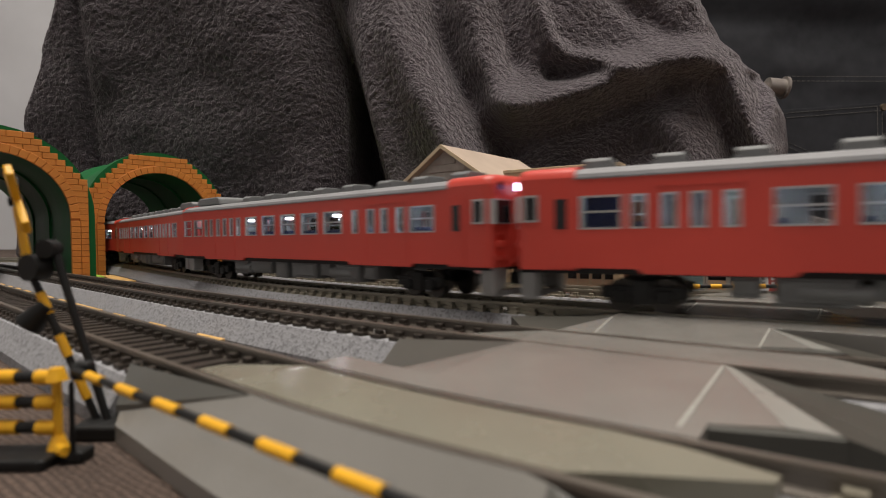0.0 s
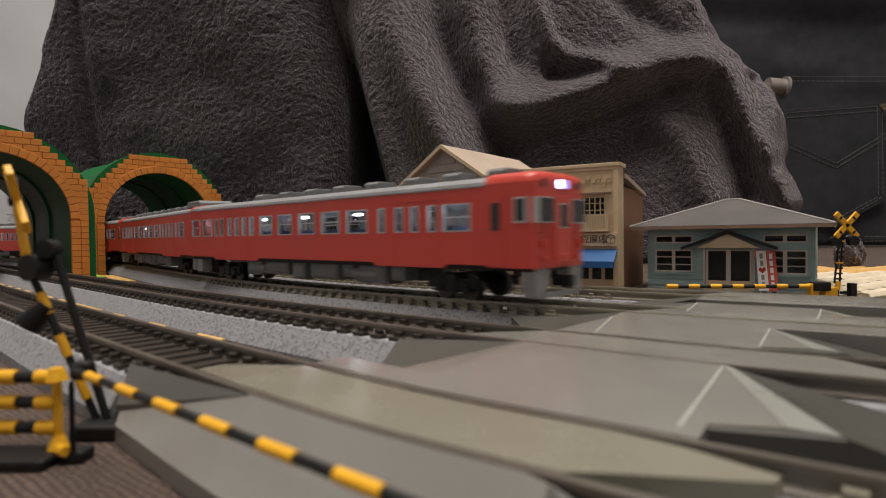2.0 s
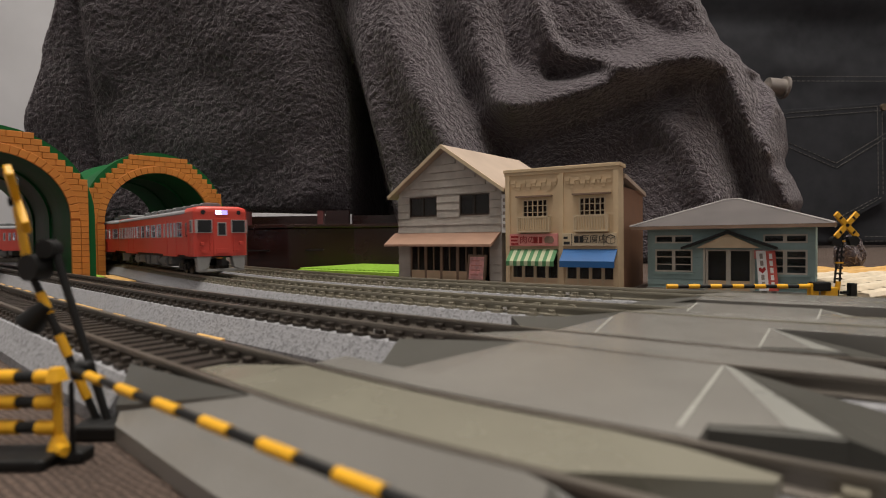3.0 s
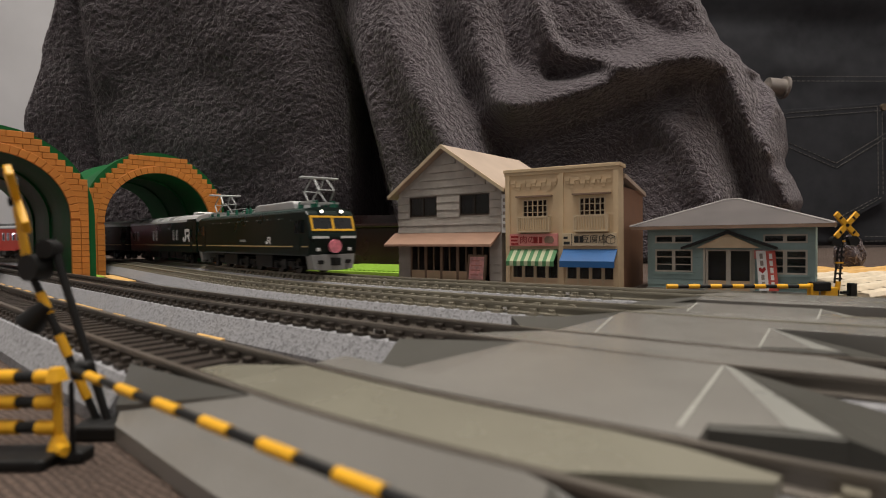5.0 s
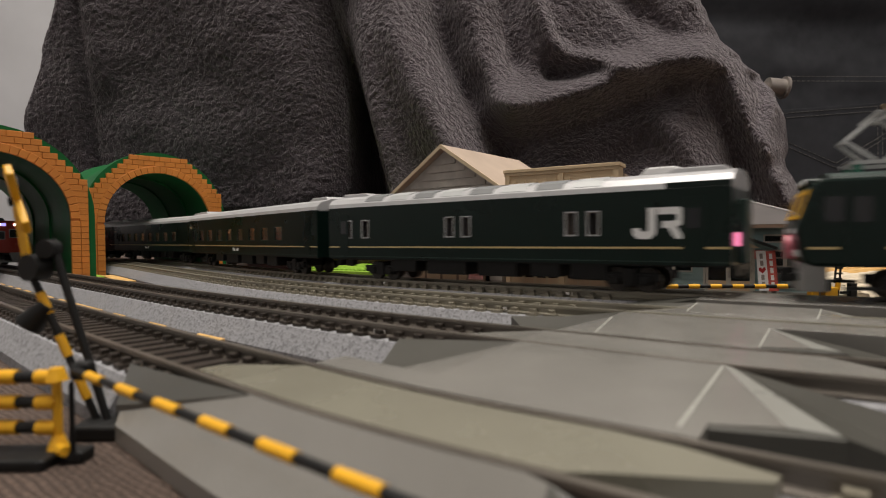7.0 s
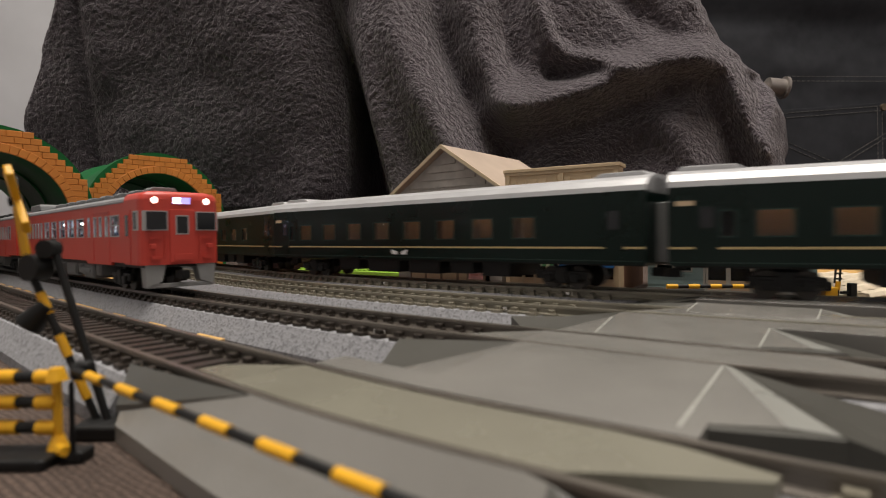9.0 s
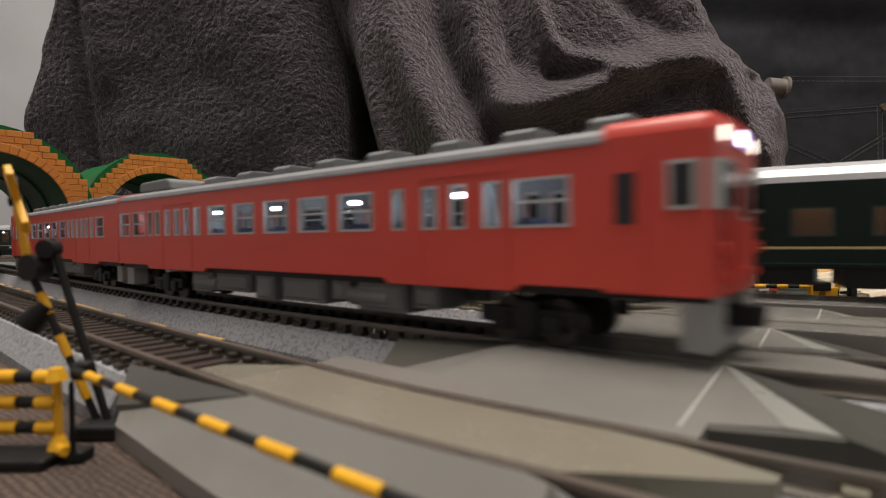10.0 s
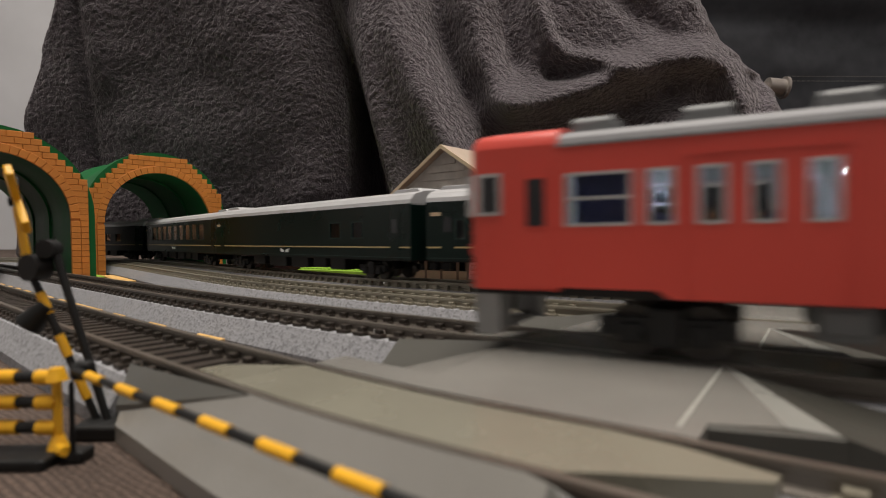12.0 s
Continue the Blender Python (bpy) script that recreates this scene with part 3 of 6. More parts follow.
# ---- toy tunnels ----
def tunnel(m, label, length):
    th = thing("toy_tunnel", m, label, "toy tunnel", "toy tunnels")
    ring = []
    for k in range(25):
        a = math.pi * k / 24
        ring.append((math.cos(a), math.sin(a)))

    def shell(r_in, r_out, top_in, top_out, y0, y1, wave):
        bm = bmesh.new()
        rows = []
        for y in np.linspace(y0, y1, 14):
            f = (y - y0) / (y1 - y0)
            g = 1 + wave * math.sin(f * 9 + 1.0) * 0.5 - wave * f * 0.3
            path = [(r_out * g, 0)] + [(r_out * g * c, (top_out - r_out) * g + r_out * g * s) for c, s in ring] + [(-r_out * g, 0)]
            path += [(-r_in, 0)] + [(r_in * c, top_in - r_in + r_in * s) for c, s in ring[::-1]] + [(r_in, 0)]
            rows.append([bm.verts.new((x * MM, y * MM, z * MM)) for x, z in path])
        n = len(rows[0])
        for a, b in zip(rows, rows[1:]):
            for i in range(n):
                bm.faces.new([a[i], a[(i + 1) % n], b[(i + 1) % n], b[i]])
        h = 26
        for row in (rows[0], rows[-1]):
            for i in range(h):
                bm.faces.new([row[i], row[i + 1], row[n - 2 - i], row[n - 1 - i]])
        return bm
    part("shell", shell(31.0, 41.4, 62.0, 73.6, 2.4, length, 0.035), TUNNEL_GREEN, th, "glossy green moulded plastic mountain", True)
    for y in (length * 0.33, length * 0.66):
        part("inner_rib", shell(30.0, 31.2, 61.0, 62.2, y, y + 2.0, 0.0), TUNNEL_GREEN, th, "dark green inner rib", True)
    part("portal", shell(31.3, 35.0, 62.3, 66.0, 0.6, 2.4, 0.0), BRICK, th, "orange plastic portal backing", True)

    def brick(corners, y0):
        bm = bmesh.new()
        cx, cz = sum(p[0] for p in corners) / len(corners), sum(p[1] for p in corners) / len(corners)
        face = [(x + (cx - x) * 0.06, z + (cz - z) * 0.1) for x, z in corners]
        a = [bm.verts.new((x * MM, (y0 + 1.9) * MM, z * MM)) for x, z in corners]
        b = [bm.verts.new((x * MM, (y0 + 0.3) * MM, z * MM)) for x, z in corners]
        c = [bm.verts.new((x * MM, y0 * MM, z * MM)) for x, z in face]
        k = len(corners)
        for i in range(k):
            j = (i + 1) % k
            bm.faces.new([a[i], a[j], b[j], b[i]])
            bm.faces.new([b[i], b[j], c[j], c[i]])
        bm.faces.new(c)
        bm.faces.new(a[::-1])
        part("brick", bm, BRICK, th)
    # ring stones, then stepped courses
    n = 28
    for k in range(n):
        a, b = math.pi * (k + 0.03) / n, math.pi * (k + 0.97) / n
        brick([(31 * math.cos(a), 31 + 31 * math.sin(a)), (35 * math.cos(a), 31 + 35 * math.sin(a)), (35 * math.cos(b), 31 + 35 * math.sin(b)), (31 * math.cos(b), 31 + 31 * math.sin(b))], 0.0)
    for r in range(24):
        z1, z0 = 72 - 3.0 * r, 72 - 3.0 * r - 2.88
        half = min(17 + 3.1 * r, 38.8)
        zc = max(z1 - 0.2, 31.0)
        if zc - 31 < 35.2:
            inner = math.sqrt(34.6 ** 2 - (zc - 31) ** 2) if 31 < zc < 65.6 else (0.0 if zc > 31 else 35.2)
        else:
            inner = -half
        for sx in (-1, 1):
            x = max(inner, 0.0) + (0.0 if inner > 0 else (3.0 if r % 2 else 0.0))
            if inner <= 0 and r % 2 and sx == 1:
                brick([(-2.9, z0), (2.9, z0), (2.9, z1), (-2.9, z1)], 0.3)
            while x < half - 0.8:
                e = min(x + 6.2, half)
                if half - e < 1.4:
                    e = half
                brick([(sx * (x + 0.06), z0), (sx * (e - 0.06), z0), (sx * (e - 0.06), z1), (sx * (x + 0.06), z1)], 0.3)
                x = e
        if z0 < 33:
            for sx in (-1, 1):
                brick([(sx * 31.0, max(z0, 0)), (sx * 35.0, max(z0, 0)), (sx * 35.0, z1), (sx * 31.0, z1)], 0.0) if z1 <= 31.5 else None
    bmx = bmesh.new()
    for r in range(8):
        half = min(17 + 3.1 * r, 38.8)
        z1 = 71.8 - 3.0 * r
        for sx in (-1, 1):
            x0 = math.sqrt(max(34.5 ** 2 - (z1 - 34) ** 2, 0.0)) if z1 - 34 < 34.5 else 0.0
            box(bmx, *sorted((sx * (x0 - 0.3), sx * (half - 0.3))), 0.7, 2.4, z1 - 3.0, z1)
    for sx in (-1, 1):
        box(bmx, *sorted((sx * 31.2, sx * 38.4)), 0.7, 2.4, 0, 48)
    part("mortar", bmx, MORTAR, th, "darker orange joints")


tunnel(spot(-206.5, 255.5, 0.8, 46), "green plastic toy tunnel with orange brick arch over two tracks", 130)
tunnel(spot(-174, 345, 0, 47), "green plastic toy tunnel with orange brick arch beside the blanket", 100)

# ---- things behind the tracks ----
def at_depth(u, v, y):
    """A place at distance y, u to the side and v up, both as shares of the distance from the lens."""
    return u * y, EYE + v * y


def smooth_curve(keys, v):
    ks = sorted(keys)
    for (a, p), (b, q) in zip(ks, ks[1:]):
        if v <= b:
            f = min(max((v - a) / (b - a), 0.0), 1.0)
            f = f * f * (3 - 2 * f)
            return p + (q - p) * f
    return ks[-1][1]


def fold_height(x, z, folds):
    """Sum of soft ridges and hollows; each is a bent line (x, z) with a width and the heights at its two ends."""
    total = 0.0
    for line, width, h0, h1 in folds:
        best, along, n = 1e9, 0.0, len(line) - 1
        for i, ((x0, z0), (x1, z1)) in enumerate(zip(line, line[1:])):
            dx, dz = x1 - x0, z1 - z0
            t = min(max(((x - x0) * dx + (z - z0) * dz) / (dx * dx + dz * dz), 0.0), 1.0)
            d = math.hypot(x - x0 - t * dx, z - z0 - t * dz)
            if d < best:
                best, along = d, (i + t) / n
        total += (h0 + (h1 - h0) * along) * math.exp(-(best / width) ** 2)
    return total


FOLDS = [
    ([(-74, 222), (-71, 178), (-64, 117), (-56, 60), (-52, 21)], 8, -24, -30),
    ([(-107, 208), (-103, 131), (-99, 58)], 20, 4, 9),
    # the broad lit ridge that runs down behind the wooden house
    ([(-42, 205), (-34, 172), (-22, 138), (-6, 104), (8, 78), (26, 50)], 17, 14, 44),
    ([(-60, 150), (-46, 100), (-34, 60), (-26, 30)], 14, 4, 16),
    # the hollow beside it
    ([(-6, 222), (0, 184), (8, 156), (20, 128), (34, 104), (44, 80)], 10, -12, -26),
    # the second ridge, which turns into the swag
    ([(20, 205), (24, 176), (30, 150), (40, 128), (54, 116)], 12, 8, 18),
    ([(46, 205), (50, 172), (56, 150)], 7, -7, -9),
    # the pocket fold
    ([(66, 215), (72, 184), (79, 162), (92, 150), (112, 147), (136, 143)], 7, 10, 12),
    ([(82, 140), (96, 138), (114, 140)], 7, -16, -9),
    # the swag and the hollow under it
    ([(40, 112), (56, 116), (78, 118), (104, 126), (132, 137), (160, 146), (186, 149)], 13, 22, 24),
    ([(60, 90), (96, 100), (132, 112), (160, 122)], 15, -16, -20),
    ([(48, 70), (96, 72), (140, 84)], 22, -12, -14),
    ([(124, 211), (141, 190), (162, 169), (184, 154)], 9, -9, -5),
    ([(178, 216), (186, 190), (200, 168), (222, 150)], 7, 5, 9),
    # ridges that hang from the corner
    ([(186, 150), (206, 140), (216, 120), (226, 96), (238, 66), (250, 36)], 9, 14, 24),
    ([(190, 130), (200, 104), (210, 78), (220, 46)], 8, -2, -18),
    ([(150, 128), (168, 100), (184, 70), (196, 44)], 15, 6, 16),
    ([(230, 132), (234, 118), (230, 104)], 6, -9, -6),
    ([(240, 112), (238, 88), (248, 58), (256, 44)], 8, 14, 20),
    ([(-286, 216), (-283, 149), (-281, 74)], 6, -9, -7),
    ([(-270, 216), (-266, 149)], 8, 6, 4),
]


def fleece():
    th = thing("fleece_blanket", spot(0, 405), "dark grey plush fleece blanket hung in heavy folds", "blanket")
    left = [(0, -366), (56, -358), (108, -343), (168, -324), (213, -307), (240, -301)]
    right = [(-5, 254), (20, 258), (34, 262), (44, 265), (56, 262), (70, 254), (84, 259), (104, 258), (124, 251), (138, 240), (150, 224), (168, 209), (186, 202), (198, 197), (240, 194)]
    low = [(-352, 6), (-230, 10), (-190, 42), (-160, 42), (-90, 40), (-66, 36), (-48, 0), (260, 0)]
    bm = bmesh.new()
    nx, nz = 460, 210
    grid = []
    for j in range(nz + 1):
        row = []
        for i in range(nx + 1):
            f, g = i / nx, j / nz
            z = 240 * g
            a, b = smooth_curve(left, z), smooth_curve(right, z)
            x = a + (b - a) * f
            zl = smooth_curve(low, x)
            z = zl + (240 - zl) * g
            y = -fold_height(x, z, FOLDS)
            y += 5 * noise.noise(Vector((x, z, 3)) / 60) + 1.2 * noise.noise(Vector((x, z, 9)) / 22)
            # the cloth turns back at its edges
            edge = max(0.0, 1 - (b - x) / 26)
            y += 34 * edge ** 2
            edge = max(0.0, 1 - (x - a) / 12)
            y += 16 * edge ** 2
            # the plain panel hangs behind the edge of the folded one
            e = x + 72.7 - (193 - z) * 0.255
            if e < -10:
                y += 34 - e * 0.06 + 26 * max(0.0, 1 + (e + 10) / 85) ** 2 - 0.10 * (z - 60)
            elif e < 0:
                y += 60 * -e / 10 - 0.10 * (z - 60) * -e / 10
            y += 60 * min(1.0, max(0.0, (x + 75) / 7)) * min(1.0, max(0.0, (-e - 1) / 9))
            y += 0.16 * (z - 110) * min(1.0, max(0.0, (e + 2) / 25))
            hem = max(0.0, 1 - (z - zl) / 5.0)
            y += 7 * hem ** 2
            q = Vector((x / 2.5, y / 4.0, z / 3.3))
            y += 0.75 * noise.noise(q) + 0.55 * noise.noise(q * 2.1)
            near = 1 + (min(y, 0.0) + (0.55 * max(y, 0.0) if x > 150 else 0.0)) / 405
            row.append(bm.verts.new((x * near * MM, y * MM, (z if z < EYE else EYE + (z - EYE) * near) * MM)))
        grid.append(row)
    for r0, r1 in zip(grid, grid[1:]):
        for i in range(nx):
            bm.faces.new([r0[i], r0[i + 1], r1[i + 1], r1[i]])
    cloth = part("cloth", bm, FLEECE, th, "", True)
    mod = cloth.modifiers.new("thickness", "SOLIDIFY")
    mod.thickness, mod.offset = 3.0 * MM, -1
    # the rolled corner that lies on the mat
    bm = bmesh.new()
    bmesh.ops.create_icosphere(bm, subdivisions=5, radius=1.0)
    for v in bm.verts:
        c = v.co.copy()
        r = 1 + 0.18 * noise.noise(c * 1.7) + 0.05 * noise.noise(c * 9) + 0.03 * noise.noise(c * 20)
        v.co = Vector((c.x * 7, c.y * 6, c.z * 9.5)) * r * MM
    roll = part("rolled_corner", bm, FLEECE, th, "rolled corner of the fleece", True)
    roll.matrix_basis = pose(208 * MM, -120 * MM, 9.2 * MM)


def stitches(parent, a, b, y, length=4.2, gap=2.0):
    bm = bmesh.new()
    a, b = Vector(a), Vector(b)
    n = int((b - a).length / (length + gap))
    for k in range(n):
        p, q = a.lerp(b, k / n), a.lerp(b, k / n + length / (b - a).length)
        rod(bm, (p.x, y, p.y), (q.x, y, q.y), 0.42, 5)
    part("stitching", bm, THREAD, parent, "grey contrast stitching")


def jeans():
    th = thing("jeans", spot(0, 720), "black denim jeans hung up behind the blanket", "jeans")
    bm = bmesh.new()
    n, m = 60, 50
    grid = []
    for j in range(m + 1):
        row = []
        for i in range(n + 1):
            x, z = 250 + 560 * i / n, 3 + 430 * j / m
            y = 5 * noise.noise(Vector((x / 160, z / 60, 1))) + 2.0 * noise.noise(Vector((x / 40, z / 25, 5)))
            if z > 275:
                y += 9 * math.sin((z - 275) / 24 + x / 210) * min(1.0, (z - 275) / 30)
            row.append(bm.verts.new((x * MM, y * MM, z * MM)))
        grid.append(row)
    for r0, r1 in zip(grid, grid[1:]):
        for i in range(n):
            bm.faces.new([r0[i], r0[i + 1], r1[i + 1], r1[i]])
    leg = part("leg", bm, DENIM, th, "", True)
    mod = leg.modifiers.new("thickness", "SOLIDIFY")
    mod.thickness, mod.offset = 2.0 * MM, -1
    bm = bmesh.new()
    prism(bm, [(428, 176), (560, 184), (566, 60), (500, 26), (430, 60)], -8.0, -6.4, "y", 0.4)
    pocket = part("pocket", bm, DENIM, th, "back pocket with double stitching")
    for dz in (0, 6):
        stitches(th, (440, 219 - dz), (800, 214 - dz), -7.5)
        stitches(pocket, (432, 172 - dz), (562, 180 - dz), -8.4)
        stitches(pocket, (430, 140 - dz), (502, 108 - dz), -8.4)
        stitches(pocket, (502, 108 - dz), (566, 146 - dz), -8.4)
        stitches(pocket, (560 - dz, 178), (562 - dz, 66), -8.4)
        stitches(pocket, (560 - dz, 64), (500, 30 + dz), -8.4)
        stitches(th, (540, 8 + dz), (800, 9 + dz), -7.0)
    bm = bmesh.new()
    rod(bm, (562, -10.4, 178), (562, -7.5, 178), 4.2, 16, 4.8)
    part("rivet", bm, BRASS, pocket, "dull brass rivet", True)
    th2 = thing("clamp_knob", spot(0, 640), "grey metal knob at the blanket's edge", "knob")
    bm = bmesh.new()
    rod(bm, (372, 0, 188), (390, 0, 186), 9.5, 20)
    rod(bm, (390, 0, 186), (393, 0, 185.6), 12.5, 20)
    part("knob", bm, KNOB, th2, "", True)
    boxes("bracket", [(352, 366, -3, 12, 0, 192), (366, 374, -3, 6, 182, 192)], KNOB, th2)


def furniture():
    th = thing("wooden_bench", spot(0, 352), "low dark red-brown wooden cabinet under the blanket", "cabinet")
    bm = bmesh.new()
    prism(bm, [(-152, 60), (-130, 18), (-100, 8), (-60, 26), (24, 22), (24, 90), (-152, 90)], 0, 27.5, "z", 0.8)
    part("body", bm, DARK_RED_WOOD, th)
    bm = bmesh.new()
    prism(bm, [(-154, 60), (-131, 16), (-100, 6), (-60, 24), (26, 20), (26, 92), (-154, 92)], 27.5, 30, "z", 0.5)
    part("top", bm, DARK_RED_WOOD, th)
    boxes("back_board", [(-150, 22, 80, 84, 30, 38)], DARK_RED_WOOD, th, "dark back board")
    boxes("card", [(-84, -70, 78.5, 80, 30, 39)], WALL, th, "small pale card against the back board")
    for x in (-140, -88):
        boxes("post", [(x, x + 4, 40, 46, 30, 40)], RED_POST, th, "red-brown upright post")
    boxes("panel", [(-82, -66, 40, 46, 30, 40)], DARK_RED_WOOD, th)
    boxes("groove", [(-128, -78, 12.5, 14, 12.6, 13.4)], BLACK, th)


def mats():
    th = thing("grass_mat", spot(-48, 338, 0, -36), "lime green ribbed toy grass mat", "grass mat")
    boxes("mat", [(-30, 70, -26, 30, 0, 2.4)], LIME, th, "", 0.4)
    for k in range(28):
        boxes("rib", [(-29 + k * 3.5, -27.4 + k * 3.5, -25, 29, 2.4, 3.1)], LIME, th)
    th = thing("woven_mat", spot(128, 172, 0, 0), "pale tan woven straw mat beside the station", "mat")
    boxes("backing", [(-6, 190, -10, 118, 0.3, 1.4)], STRAW, th)
    for k in range(20):
        bm = bmesh.new()
        y = -9 + k * 6.2
        prev = None
        for i in range(65):
            x = -5 + i * 3.0
            z = 2.2 + 0.7 * math.sin(i * 1.05 + (k % 2) * math.pi)
            ring = [bm.verts.new((x * MM, (y + c * 2.9) * MM, (z + s * 0.8) * MM)) for c, s in ((-1, -0.6), (-0.7, 0.7), (0.7, 0.7), (1, -0.6))]
            if prev:
                for a in range(4):
                    bm.faces.new([prev[a], prev[(a + 1) % 4], ring[(a + 1) % 4], ring[a]])
            else:
                bm.faces.new(ring)
            prev = ring
        bm.faces.new(prev[::-1])
        part("straw", bm, STRAW if k < 14 else STRAW_GOLD, th, "", True)
    # straw strips in the gap between the two front tracks
    th = thing("straw_strip", Matrix.Identity(4), "tan woven straw strip between two tracks", "mat")
    a = TRACK_B.near(-36, 100)
    for k in range(16):
        s0 = a - 8 - k * (25.0 if k < 4 else 17.0)
        bm = bmesh.new()
        sweep(bm, TRACK_B, [(-12.4, 0.2), (-12.4, 1.8), (-10.7, 2.2), (-10.7, 0.2)], s0 - 10.0 + 3.0 * ((k * 7) % 3) / 3, s0)
        part("straw", bm, STRAW_GOLD, th)
    th = thing("straw_strip", Matrix.Identity(4), "tan and green straw strip at the tunnel's foot", "mat")
    c = TRACK_C.near(-180, 322)
    bm = bmesh.new()
    sweep(bm, TRACK_C, [(-17.5, 0.2), (-17.5, 1.6), (-11.0, 1.6), (-11.0, 0.2)], c + 4, c + 66)
    part("straw", bm, STRAW_GOLD, th)
    bm = bmesh.new()
    sweep(bm, TRACK_C, [(-21.0, 0.2), (-21.0, 2.0), (-18.0, 2.0), (-18.0, 0.2)], c - 4, c + 24)
    part("grass_edge", bm, LIME, th)


fleece()
jeans()
furniture()
mats()

# ---- model houses ----
def cut(x0, x1, holes):
    """The stretches of x0..x1 that the holes leave."""
    out, x = [], x0
    for a, b in sorted(holes):
        if a > x:
            out.append((x, min(a, x1)))
        x = max(x, b)
    if x < x1:
        out.append((x, x1))
    return out


def boarded(th, name, width, rows, y, thick, mat, holes, gable=None):
    """A wall of lapped boards, each one a piece of its own. holes: (x0, x1, z0, z1)."""
    for z0, z1 in rows:
        lo, hi = 0.0, width
        if gable and z1 > gable[0]:
            f = min(1.0, max(0.0, (z1 - gable[0]) / (gable[1] - gable[0])))
            lo, hi = width / 2 * f, width - width / 2 * f
        for a, b in cut(lo, hi, [(h[0], h[1]) for h in holes if h[2] < z1 - 0.5 and h[3] > z0 + 0.5]):
            if b - a < 0.4:
                continue
            bm = bmesh.new()
            prism(bm, [(y, z0), (y - thick, z0), (y - thick * 0.45, z1 - 0.15), (y, z1 - 0.15)], a, b, "x")
            part(name, bm, mat, th)


def window_part(th, x0, x1, z0, z1, y, cols, rows, frame_mat, glass, bar=0.5, name="window", depth=1.0):
    bm = bmesh.new()
    for a, b, c, d in ((x0, x1, z0, z0 + bar), (x0, x1, z1 - bar, z1), (x0, x0 + bar, z0 + bar, z1 - bar), (x1 - bar, x1, z0 + bar, z1 - bar)):
        box(bm, a, b, y - depth * 0.5, y + depth * 0.5, c, d)
    win = part(name, bm, frame_mat, th)
    for k in range(1, cols):
        x = x0 + (x1 - x0) * k / cols
        boxes("muntin", [(x - bar * 0.4, x + bar * 0.4, y - depth * 0.4, y + depth * 0.4, z0 + bar, z1 - bar)], frame_mat, win)
    for k in range(1, rows):
        z = z0 + (z1 - z0) * k / rows
        boxes("muntin", [(x0 + bar, x1 - bar, y - depth * 0.3, y + depth * 0.3, z - bar * 0.3, z + bar * 0.3)], frame_mat, win)
    bm = bmesh.new()
    box(bm, x0 + bar * 0.8, x1 - bar * 0.8, y + depth * 0.1, y + depth * 0.25, z0 + bar * 0.8, z1 - bar * 0.8)
    part("pane", bm, glass, win)
    return win


def letters(text, parent, x, y, z, size, mat, name="lettering"):
    cu = bpy.data.curves.new(name, "FONT")
    cu.body, cu.size, cu.extrude = text, size * MM, 0.05 * MM
    cu.align_x, cu.align_y = "CENTER", "CENTER"
    cu.materials.append(mat)
    ob = new(name, cu)
    ob.parent = parent
    ob.matrix_basis = pose(x * MM, y * MM, z * MM, 90, 0, 0)
    return ob


